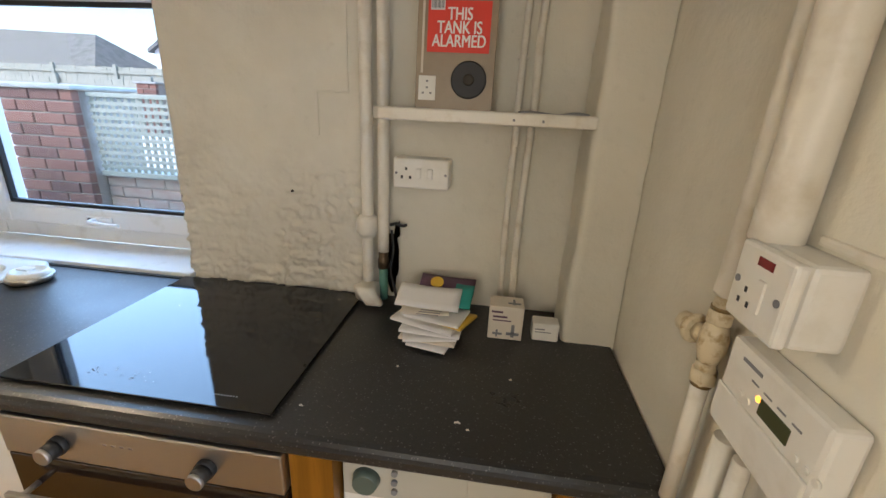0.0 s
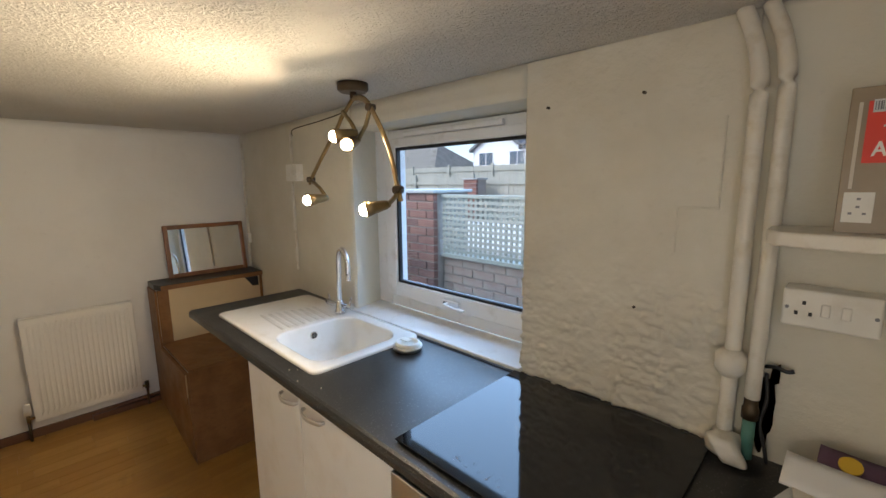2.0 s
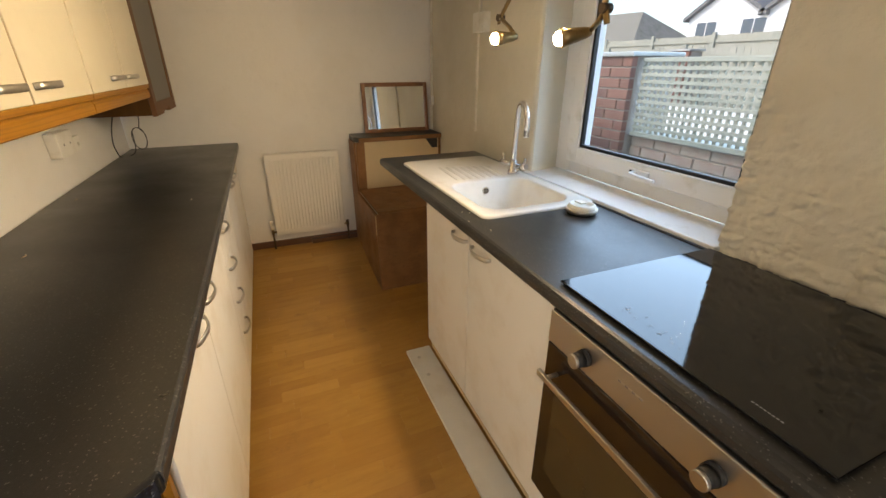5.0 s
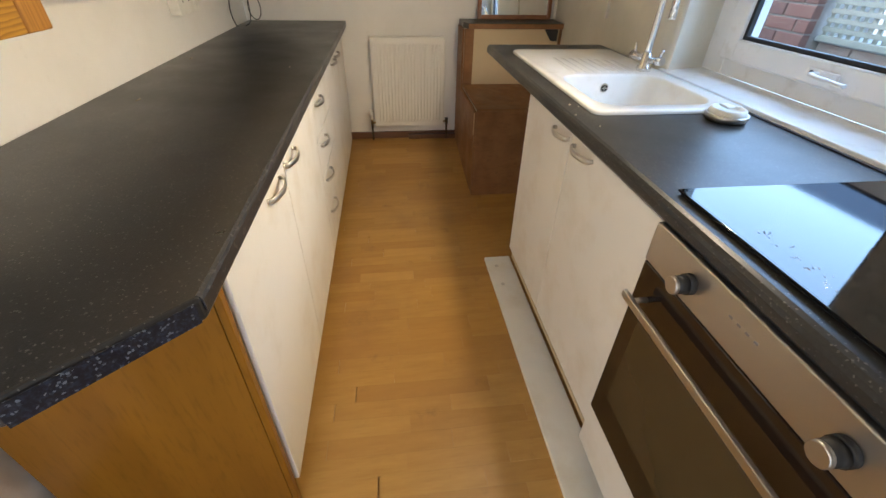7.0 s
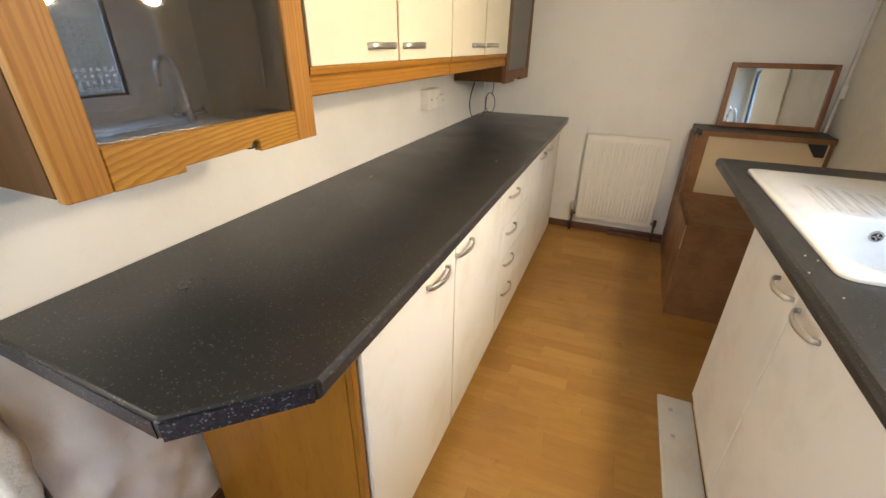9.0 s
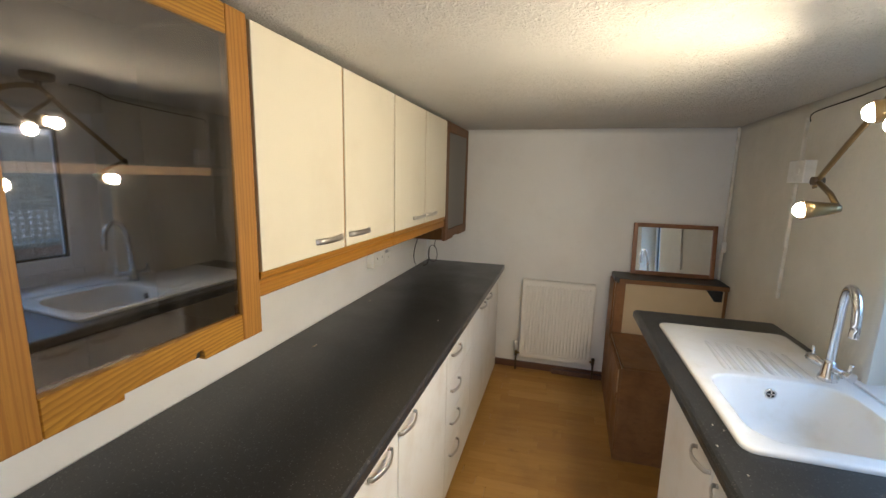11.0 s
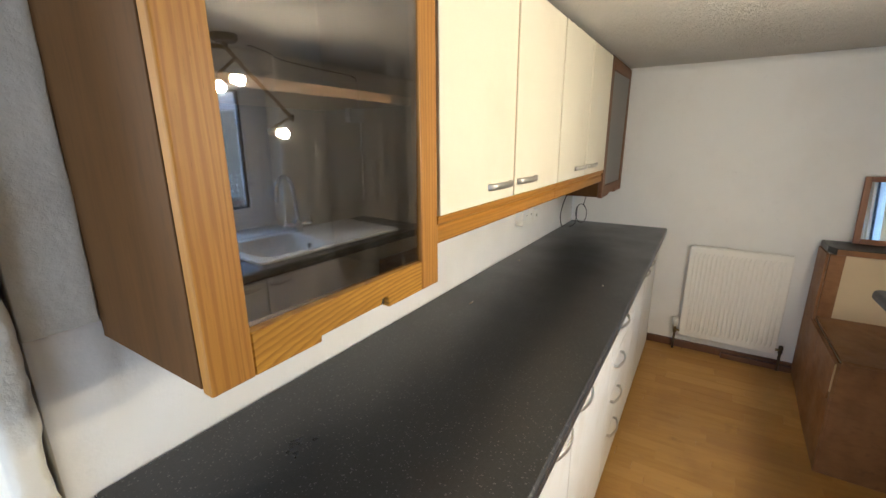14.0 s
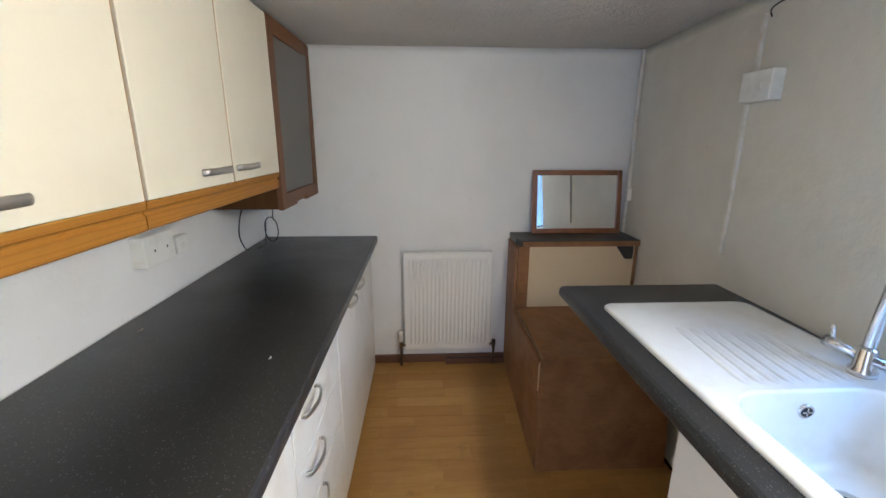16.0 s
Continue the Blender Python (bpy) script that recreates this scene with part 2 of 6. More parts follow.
m.color(m.mix(m.noise(7, 4), (0.62, 0.50, 0.31), (0.55, 0.42, 0.24)))
M["cream_board"] = m.m
m = Mat("radiator_enamel", (0.78, 0.75, 0.67), 0.35)
m.color(m.mix(m.ramp(m.noise(5, 5), [(0.6, 0.0), (0.85, 0.6)]), (0.79, 0.76, 0.69), (0.62, 0.57, 0.46)))
M["radiator"] = m.m
m = Mat("white_plastic", (0.74, 0.72, 0.66), 0.35)
m.color(m.mix(m.ramp(m.noise(12, 5), [(0.5, 0.0), (0.8, 1.0)]), (0.75, 0.73, 0.67), (0.60, 0.56, 0.47)))
M["plastic"] = m.m
m = Mat("window_plastic", (0.80, 0.81, 0.82), 0.3)
m.color(m.mix(m.ramp(m.noise(14, 5), [(0.55, 0.0), (0.8, 1.0)]), (0.80, 0.81, 0.82), (0.62, 0.61, 0.58)))
M["upvc"] = m.m
m = Mat("gloss_white_pipe_paint", (0.70, 0.66, 0.57), 0.38)
m.color(m.mix(m.ramp(m.noise(18, 6), [(0.5, 0.0), (0.8, 1.0)]), (0.71, 0.67, 0.58), (0.54, 0.47, 0.35))).bump(m.noise(40, 4), 0.3, 0.002)
M["pipe"] = m.m
m = Mat("yellowed_valve_paint", (0.60, 0.52, 0.34), 0.4)
m.color(m.mix(m.ramp(m.noise(70, 5), [(0.5, 0.0), (0.68, 1.0)]), (0.62, 0.54, 0.37), (0.36, 0.26, 0.12))).bump(m.noise(90, 4), 0.5, 0.002)
M["valve_paint"] = m.m
m = Mat("white_sink_composite", (0.80, 0.79, 0.76), 0.22)
m.color(m.mix(m.ramp(m.noise(9, 5), [(0.5, 0.0), (0.85, 1.0)]), (0.81, 0.80, 0.77), (0.70, 0.66, 0.58)))
M["sink"] = m.m
m = Mat("chrome", (0.75, 0.75, 0.76), 0.12, 1.0)
m.rough(m.ramp(m.noise(30, 4), [(0.3, 0.08), (0.8, 0.25)]))
M["chrome"] = m.m
m = Mat("brushed_nickel", (0.58, 0.55, 0.50), 0.40, 1.0)
m.rough(m.ramp(m.noise(60, 4), [(0.3, 0.32), (0.8, 0.50)]))
M["nickel"] = m.m
m = Mat("brushed_steel", (0.50, 0.48, 0.45), 0.38, 1.0)
m.bump(m.noise(60, 4, m.co((0.05, 1, 4))), 0.12, 0.0005)
M["steel"] = m.m
m = Mat("antique_brass", (0.34, 0.25, 0.12), 0.38, 1.0)
m.color(m.mix(m.noise(25, 4), (0.36, 0.27, 0.13), (0.22, 0.15, 0.07)))
M["brass"] = m.m
M["brass_dark"] = Mat("dark_bronze", (0.09, 0.065, 0.04), 0.45, 0.8).m
M["black_glass"] = Mat("black_ceramic_glass", (0.006, 0.006, 0.007), 0.05, 0.0, IOR=1.50).m
m = Mat("oven_glass", (0.018, 0.011, 0.007), 0.09)
M["oven_glass"] = m.m
m = Mat("oven_window", (0.055, 0.042, 0.020), 0.12)
m.color(m.mix(m.noise(4, 4), (0.065, 0.050, 0.024), (0.038, 0.028, 0.014)))
M["oven_pane"] = m.m
M["black"] = Mat("black_rubber", (0.015, 0.015, 0.016), 0.5).m
# near-black brown: the shade of recesses put into the colour
M["dark_in"] = Mat("shaded_recess", (0.035, 0.026, 0.02), 0.6).m
M["grey_in"] = Mat("grey_pane_backing", (0.10, 0.095, 0.085), 0.35).m
M["mirror"] = Mat("mirror_glass", (0.86, 0.88, 0.88), 0.02, 1.0).m
M["paper"] = Mat("white_paper", (0.72, 0.71, 0.70), 0.7).m
M["paper_cream"] = Mat("cream_paper", (0.66, 0.60, 0.50), 0.7).m
M["purple"] = Mat("purple_print", (0.10, 0.05, 0.09), 0.5).m
M["yellow"] = Mat("yellow_print", (0.65, 0.42, 0.03), 0.5).m
M["teal"] = Mat("teal_print", (0.04, 0.33, 0.28), 0.5).m
M["print"] = Mat("grey_print", (0.20, 0.20, 0.21), 0.6).m
m = Mat("brown_card", (0.33, 0.26, 0.18), 0.35)
m.color(m.mix(m.noise(30, 4), (0.35, 0.28, 0.19), (0.27, 0.21, 0.14)))
M["card"] = m.m
M["red"] = Mat("red_sign", (0.70, 0.045, 0.02), 0.45).m
M["sign_white"] = Mat("sign_lettering", (0.85, 0.82, 0.78), 0.5).m
M["red_neon"] = Mat("red_indicator", (0.16, 0.008, 0.008), 0.2).m
M["lcd"] = Mat("green_display", (0.07, 0.075, 0.035), 0.25).m
M["amber"] = Mat("amber_lamp", (0.8, 0.3, 0.02), 0.3, Emission_Color=(1, 0.35, 0.02, 1), Emission_Strength=1.5).m
M["bulb"] = Mat("lit_bulb", (1, 0.9, 0.7), 0.3, Emission_Color=(1.0, 0.80, 0.50, 1), Emission_Strength=45.0).m
M["green"] = Mat("green_sleeve", (0.09, 0.22, 0.17), 0.5).m
# white plastic darkened for the worktop's shade over the washer controls
M["plastic_shade"] = Mat("shaded_plastic", (0.46, 0.44, 0.36), 0.4).m
M["dial"] = Mat("dull_green_dial", (0.085, 0.115, 0.095), 0.4).m
M["grime"] = Mat("dark_grime", (0.05, 0.042, 0.032), 0.9).m

g = Mat("window_glass", (1, 1, 1), 0.0, 0.0, IOR=1.45)
g.b.inputs["Transmission Weight"].default_value = 1.0
mixs = g.n.new("ShaderNodeMixShader"); tr = g.n.new("ShaderNodeBsdfTransparent"); gl = g.n.new("ShaderNodeBsdfGlossy")
gl.inputs["Roughness"].default_value = 0.02
fr = g.n.new("ShaderNodeLayerWeight"); fr.inputs[0].default_value = 0.5
pw = g.n.new("ShaderNodeMath"); pw.operation = "POWER"; pw.inputs[1].default_value = 4.0
sc = g.n.new("ShaderNodeMapRange"); sc.inputs[3].default_value, sc.inputs[4].default_value = 0.035, 0.85
g.t.links.new(fr.outputs["Facing"], pw.inputs[0]); g.t.links.new(pw.outputs[0], sc.inputs[0])
g.t.links.new(sc.outputs[0], mixs.inputs[0]); g.t.links.new(tr.outputs[0], mixs.inputs[1]); g.t.links.new(gl.outputs[0], mixs.inputs[2])
g.t.links.new(mixs.outputs[0], g.n["Material Output"].inputs[0])
M["glass"] = g.m
g2 = g.m.copy(); g2.name = "smoked_cabinet_glass"
g2.node_tree.nodes["Transparent BSDF"].inputs[0].default_value = (0.62, 0.57, 0.52, 1)
g2.node_tree.nodes["Map Range"].inputs[3].default_value = 0.19
nt = g2.node_tree
old = nt.nodes["Mix Shader"]
dif = nt.nodes.new("ShaderNodeBsdfDiffuse")
dif.inputs[0].default_value = (0.55, 0.50, 0.42, 1)
mx = nt.nodes.new("ShaderNodeMixShader")
tc = nt.nodes.new("ShaderNodeTexCoord")
mp = nt.nodes.new("ShaderNodeMapping")
mp.inputs["Scale"].default_value = (14, 1, 1.2)
nz = nt.nodes.new("ShaderNodeTexNoise")
nz.inputs["Scale"].default_value, nz.inputs["Detail"].default_value = 3.0, 4
rp = nt.nodes.new("ShaderNodeMapRange")
rp.inputs[1].default_value, rp.inputs[2].default_value, rp.inputs[3].default_value, rp.inputs[4].default_value = 0.45, 0.85, 0.004, 0.055
for a, b in ((tc.outputs["Object"], mp.inputs[0]), (mp.outputs[0], nz.inputs["Vector"]), (nz.outputs["Fac"], rp.inputs[0]), (rp.outputs[0], mx.inputs[0]),
             (old.outputs[0], mx.inputs[1]), (dif.outputs[0], mx.inputs[2]), (mx.outputs[0], nt.nodes["Material Output"].inputs[0])):
    nt.links.new(a, b)
M["smoked"] = g2

m = Mat("red_brick", (0.26, 0.085, 0.055), 0.85)
c = m.mix(m.rnd(), (0.26, 0.125, 0.092), (0.155, 0.082, 0.068))
c = m.mix(m.ramp(m.noise(30, 5), [(0.5, 0.0), (0.8, 0.5)]), c, (0.36, 0.22, 0.17))
m.color(c).bump(m.noise(60, 5), 0.5, 0.004)
M["brick"] = m.m
m = Mat("weathered_brick_wall", (0.25, 0.17, 0.14), 0.9)
c = m.mix(m.ramp(m.noise(5, 5), [(0.35, 0.0), (0.6, 1.0)]), m.mix(m.rnd(), (0.40, 0.23, 0.18), (0.34, 0.18, 0.14)), (0.43, 0.36, 0.30))
m.color(c).bump(m.noise(50, 5), 0.5, 0.004)
M["brick_old"] = m.m
M["mortar"] = m_paint("mortar", (0.38, 0.33, 0.28), (0.26, 0.23, 0.20), 0.9, 0.5, 4)
m = Mat("weathered_fence_timber", (0.33, 0.35, 0.25), 0.85)
gr = m.noise(30, 5, m.co((6, 6, 0.5)))
m.color(m.mix(m.rnd(), m.mix(gr, (0.42, 0.42, 0.35), (0.30, 0.30, 0.24)), m.mix(gr, (0.48, 0.46, 0.39), (0.35, 0.34, 0.27)))).bump(gr, 0.3, 0.003)
M["fence"] = m.m
M["stone"] = m_paint("coping_stone", (0.45, 0.44, 0.42), (0.28, 0.28, 0.25), 0.9, 0.6, 3)
M["paving"] = m_paint("yard_paving", (0.30, 0.29, 0.27), (0.20, 0.20, 0.18), 0.9, 0.5, 2)
M["render"] = m_paint("white_render", (0.80, 0.80, 0.80), (0.72, 0.72, 0.72), 0.8, 0.2, 0.5)
M["slate"] = m_paint("grey_slate", (0.20, 0.20, 0.20), (0.12, 0.12, 0.12), 0.8, 0.6, 2)
M["thatch"] = m_paint("mossy_roof", (0.26, 0.24, 0.20), (0.17, 0.17, 0.12), 0.9, 0.8, 1.5)
M["far_glass"] = Mat("dark_window_pane", (0.06, 0.09, 0.13), 0.1).m


# ---------------------------------------------------------------- mesh helpers
def root_of(o):
    while o.parent:
        o = o.parent
    return o


SHIFT = [Vector((0, 0, 0))]
LAID = []


def thing(name, at, label, category, group=""):
    e = new(name)
    LAID.append((e, SHIFT[0].copy()))
    e.empty_display_size = 0.05
    e.location = at
    return tagged(e, label, category, group)


def part(name, bm, material, parent=None, label="", smooth=None, kind=""):
    """Links a bmesh in world metres as one mesh object, under parent if there is one."""
    me = bpy.data.meshes.new(name)
    if smooth is not None:
        for f in bm.faces:
            f.smooth = smooth
    bm.normal_update()
    ob = new(name, me)
    if parent is not None:
        bmesh.ops.translate(bm, verts=bm.verts, vec=-root_of(parent).location)
        ob.parent = parent
    bm.to_mesh(me)
    bm.free()
    me.materials.append(M[material] if isinstance(material, str) else material)
    return tagged(ob, label, kind=kind)


def add_box(bm, lo, hi, bevel=0.0, seg=2):
    lo, hi = Vector(lo), Vector(hi)
    c = (lo + hi) / 2
    r = bmesh.ops.create_cube(bm, size=1, matrix=Matrix.Translation(c) @ Matrix.Diagonal((*(hi - lo), 1)))
    if bevel:
        es = list({e for v in r["verts"] for e in v.link_edges})
        bmesh.ops.bevel(bm, geom=es, offset=bevel, segments=seg, affect="EDGES", profile=0.5)
    return bm


def boxes(*bs, bevel=0.0, seg=2):
    bm = bmesh.new()
    for lo, hi in bs:
        add_box(bm, lo, hi, bevel, seg)
    return bm


def prism(poly, z0, z1, axis="z", bevel=0.0, seg=2):
    """A polygon pushed along an axis; poly in the other two coordinates, in order."""
    bm = bmesh.new()

    def at(a, b, c):
        return {"z": (a, b, c), "y": (a, c, b), "x": (c, a, b)}[axis]
    lo = [bm.verts.new(at(a, b, z0)) for a, b in poly]
    hi = [bm.verts.new(at(a, b, z1)) for a, b in poly]
    bm.faces.new(lo), bm.faces.new(hi)
    for i in range(len(poly)):
        j = (i + 1) % len(poly)
        bm.faces.new((lo[i], lo[j], hi[j], hi[i]))
    bmesh.ops.recalc_face_normals(bm, faces=bm.faces)
    if bevel:
        bmesh.ops.bevel(bm, geom=list(bm.edges), offset=bevel, segments=seg, affect="EDGES", profile=0.5)
    return bm


def add_tube(bm, pts, r, seg=10, flat=1.0, up=Vector((0, 0, 1))):
    """A round (or flattened) bar along points; r may be a list."""
    pts = [Vector(p) for p in pts]
    rs = r if isinstance(r, (list, tuple)) else [r] * len(pts)
    rings = []
    for i, p in enumerate(pts):
        d = (pts[min(i + 1, len(pts) - 1)] - pts[max(i - 1, 0)]).normalized()
        s = d.cross(up)
        if s.length < 0.05:
            s = d.cross(Vector((0, 1, 0.02)))
        s.normalize()
        u = s.cross(d).normalized()
        rings.append([bm.verts.new(p + rs[i] * (math.cos(a) * s + flat * math.sin(a) * u)) for a in [2 * math.pi * k / seg for k in range(seg)]])
    for a, b in zip(rings, rings[1:]):
        for k in range(seg):
            f = bm.faces.new((a[k], a[(k + 1) % seg], b[(k + 1) % seg], b[k]))
            f.smooth = True
    bm.faces.new(rings[0][::-1]), bm.faces.new(rings[-1])
    return bm


def tube(pts, r, seg=10, flat=1.0, up=Vector((0, 0, 1))):
    bm = add_tube(bmesh.new(), pts, r, seg, flat, up)
    bmesh.ops.recalc_face_normals(bm, faces=bm.faces)
    return bm


def smooth_line(pts, n=6):
    """Catmull-Rom line through points."""
    p = [Vector(a) for a in pts]
    p = [p[0]] + p + [p[-1]]
    out = []
    for i in range(1, len(p) - 2):
        for k in range(n):
            t = k / n
            a, b, c, d = p[i - 1], p[i], p[i + 1], p[i + 2]
            out.append(0.5 * ((2 * b) + (c - a) * t + (2 * a - 5 * b + 4 * c - d) * t * t + (3 * b - a - 3 * c + d) * t ** 3))
    out.append(p[-2])
    return out


def grid_wall(axis, at, a0, a1, b0, b1, step, fn, thick):
    """A wall panel with a fine front sheet moved by fn(a, b), and a plain back. axis y: a = x, b = z."""
    na, nb = max(1, round((a1 - a0) / step)), max(1, round((b1 - b0) / step))
    verts, faces = [], []
    for j in range(nb + 1):
        for i in range(na + 1):
            a, b = a0 + (a1 - a0) * i / na, b0 + (b1 - b0) * j / nb
            o = at + fn(a, b)
            verts.append((a, o, b) if axis == "y" else (o, a, b) if axis == "x" else (a, b, o))
    for j in range(nb):
        for i in range(na):
            k = j * (na + 1) + i
            faces.append((k, k + 1, k + na + 2, k + na + 1))
    base = len(verts)
    for a, b in ((a0, b0), (a1, b0), (a1, b1), (a0, b1)):
        o = at + thick
        verts.append((a, o, b) if axis == "y" else (o, a, b) if axis == "x" else (a, b, o))
    faces.append((base, base + 1, base + 2, base + 3))
    rim = [[k for k in range(na + 1)], [k * (na + 1) + na for k in range(nb + 1)],
           [nb * (na + 1) + na - k for k in range(na + 1)], [(nb - k) * (na + 1) for k in range(nb + 1)]]
    for s, line in enumerate(rim):
        faces.append((*line, base + (s + 1) % 4, base + s))
    me = bpy.data.meshes.new("panel")
    me.from_pydata(verts, [], faces)
    bm = bmesh.new()
    bm.from_mesh(me)
    bpy.data.meshes.remove(me)
    bmesh.ops.recalc_face_normals(bm, faces=bm.faces)
    for f in bm.faces:
        f.smooth = len(f.verts) == 4
    return bm


def n3(x, y, z):
    return noise.noise(Vector((x, y, z)))


# ---------------------------------------------------------------- the room's setting
XF, XR = -2.84, 0.957          # far wall, wall beside the meter
YL, YW = -0.03, 1.975          # long wall behind the wall cabinets, window wall
ZC = 1.915


def floor_z(x, y=0):
    t = min(1.0, max(0.0, (-2.05 - x) / 0.75))
    return 0.10 * t * t * (3 - 2 * t)


# window wall: x of the opening -1.325 .. -0.310, z 0.925 .. 1.81
OX0, OX1, OZ0, OZ1 = -1.287, -0.312, 0.900, 1.812
YO = 2.32


def plaster(seed, amp=0.004):
    return lambda a, b: amp * n3(a * 3, b * 3, seed) + amp * 0.4 * n3(a * 14, b * 14, seed)


def step(v, edge, soft):
    t = min(1.0, max(0.0, (v - edge) / soft))
    return t * t * (3 - 2 * t)


def brick_relief(a, b):
    """Old flaking paint over bricks: strong below 1.3 m, fading above."""
    low = min(1.0, max(0.0, (1.36 - b + 0.10 * n3(a * 6, 3, 1)) / 0.16))
    row = b / 0.075 + 0.15 * n3(a * 5, b * 5, 21)
    shift = 0.5 if int(math.floor(row)) % 2 else 0.0
    fx, fz = (a / 0.225 + shift + 0.04 * n3(b * 9, a * 4, 22)) % 1.0, row % 1.0
    joint = max(0.0, 1 - min(fx, 1 - fx) * 225 / 8) + max(0.0, 1 - min(fz, 1 - fz) * 75 / 8)
    worn = step(n3(a * 7, b * 7, 40), -0.15, 0.3)
    flakes = 0.0042 * step(n3(a * 20, b * 34, 5), 0.14, 0.035) + 0.0036 * step(n3(a * 50, b * 58, 9), 0.18, 0.05) + 0.0026 * abs(n3(a * 75, b * 85, 2))
    return 0.007 * low - low * (0.0064 * worn * (1 - min(1, joint)) + (0.45 + 0.85 * worn) * 1.5 * flakes) + 0.003 * n3(a * 4, b * 4, 7) + 0.0012 * n3(a * 18, b * 18, 7)


def lumpy_box(lo, hi, step_len, amp, seed=1, edge=0.012):
    """A box of old plaster: cut into small faces, its corners rounded and uneven."""
    bm = boxes((lo, hi), bevel=edge, seg=2)
    for ax in range(3):
        n = int((hi[ax] - lo[ax]) / step_len)
        for i in range(1, n):
            co, no = [0, 0, 0], [0, 0, 0]
            co[ax], no[ax] = lo[ax] + (hi[ax] - lo[ax]) * i / n, 1
            bmesh.ops.bisect_plane(bm, geom=bm.verts[:] + bm.edges[:] + bm.faces[:], plane_co=co, plane_no=no)
    mid = (Vector(lo) + Vector(hi)) / 2
    for v in bm.verts:
        p = v.co
        d = amp * (n3(p.x * 5, p.y * 5, p.z * 5 + seed) + 0.5 * n3(p.x * 16, p.y * 16, p.z * 16 + seed) + 0.25 * n3(p.x * 45, p.y * 45, p.z * 45 + seed))
        v.co += Vector((d if p.x < mid.x else 0, d if p.y < mid.y else 0, 0))
    for f in bm.faces:
        f.smooth = True
    return bm


bm = grid_wall("y", YW, XF, OX0, -0.02, ZC, 0.04, lambda a, b: plaster(1)(a, b) + 0.045 * max(0.0, -1.32 - a), YO - YW)
for v in bm.verts:
    if v.co.y > YO - 0.01 and v.co.x > OX0 - 0.01:
        v.co.x = -1.382                    # the reveal opens out towards the frame
part("wall_window", bm, "wall", kind="structure")
part("wall_window", boxes(((-1.45, YW + 0.03, OZ1 + 0.001), (OX0 - 0.001, YO, ZC))), "wall", kind="structure")
part("wall_window", grid_wall("y", YW, OX1, 0.268, 0.85, ZC, 0.005, brick_relief, YO - YW), "wall_rough", kind="structure")
part("wall_window", grid_wall("y", YW, 0.2685, XR, 0.85, ZC, 0.015, lambda a, b: 0.003 * n3(a * 4, b * 4, 7) + 0.003 * n3(a * 13, b * 13, 7) + 0.0015 * n3(a * 40, b * 40, 7), YO - YW), "wall", kind="structure")
part("wall_window", boxes(((OX0, YW + 0.002, -0.02), (OX1, YO, OZ0)), ((OX1 + 0.001, YW + 0.002, -0.02), (XR, YO, 0.849))), "wall", kind="structure")
part("wall_window", grid_wall("y", YW, OX0, OX1, OZ1, ZC, 0.03, plaster(3), YO - YW), "wall", kind="structure")
part("wall_far", grid_wall("x", XF, YL, YO, -0.02, ZC, 0.04, lambda a, b: -0.004 * n3(a * 3, b * 3, 2), -0.2), "wall_smooth", kind="structure")
part("wall_long", grid_wall("y", YL, XF, 0.079, -0.02, ZC, 0.015, lambda a, b: 0.004 * n3(a * 3, b * 3, 4) + 0.003 * n3(a * 12, b * 12, 4) + (0.010 + 0.014 * n3(a * 11, b * 11, 8) + 0.008 * abs(n3(a * 27, b * 31, 5))) * step(a, -0.30, 0.1) * (1 - 0.7 * step(b, 0.84, 0.06)) * (1 if b < 0.86 or a > -0.02 else 0.15), -0.12), "wall_smooth", kind="structure")
part("wall_meter", grid_wall("x", XR, 0.70, 1.812, -0.02, ZC, 0.02, lambda a, b: 0.006 * n3(a * 3, b * 3, 12) + 0.0025 * n3(a * 12, b * 12, 12) + 0.001 * n3(a * 35, b * 35, 12), 0.2), "wall", kind="structure")
part("wall_pilaster", lumpy_box((0.832, 1.812, -0.02), (XR + 0.2, YW - 0.006, ZC), 0.022, 0.006, 13), "wall", kind="structure")
# unseen opening added for the cool fill lamp, closed off behind it
part("wall_meter", boxes(((XR, -0.95, -0.02), (XR + 0.2, -0.12, ZC)), ((XR, -0.12, 1.90), (XR + 0.2, 0.70, ZC)), ((XR + 0.21, -0.95, -0.02), (XR + 0.3, 0.90, ZC))), "wall", kind="structure")
# doorway to the next room, beside the long wall's end
part("wall_doorway", lumpy_box((0.080, -0.15, -0.02), (0.135, 0.002, 1.42), 0.016, 0.016, 31), "wall_rough", kind="structure")
part("wall_doorway", lumpy_box((0.080, -0.15, 1.421), (0.140, 0.000, ZC), 0.016, 0.012, 33), "bare_plaster", kind="structure")
part("wall_patch", lumpy_box((-0.0145, YL - 0.012, 1.20), (0.0795, YL + 0.011, ZC - 0.004), 0.012, 0.003, 37, 0.002), "bare_plaster", kind="structure")
part("wall_back", boxes(((0.0, -0.95, -0.02), (XR + 0.2, -0.75, ZC))), "wall", kind="structure")
part("wall_side", boxes(((0.0, -0.75, -0.02), (0.09, -0.151, ZC))), "wall", kind="structure")

ceil = grid_wall("z", ZC, XF - 0.2, XR + 0.2, -0.95, YO, 0.05, lambda a, b: 0.005 * n3(a * 2, b * 2, 6), 0.1)
part("ceiling", ceil, "ceiling", kind="structure")
fl = grid_wall("z", -0.010, XF - 0.01, XR + 0.2, -0.95, YW + 0.01, 0.08, lambda a, b: floor_z(a), -0.1)
floor = part("floor", fl, "underfloor", kind="structure")

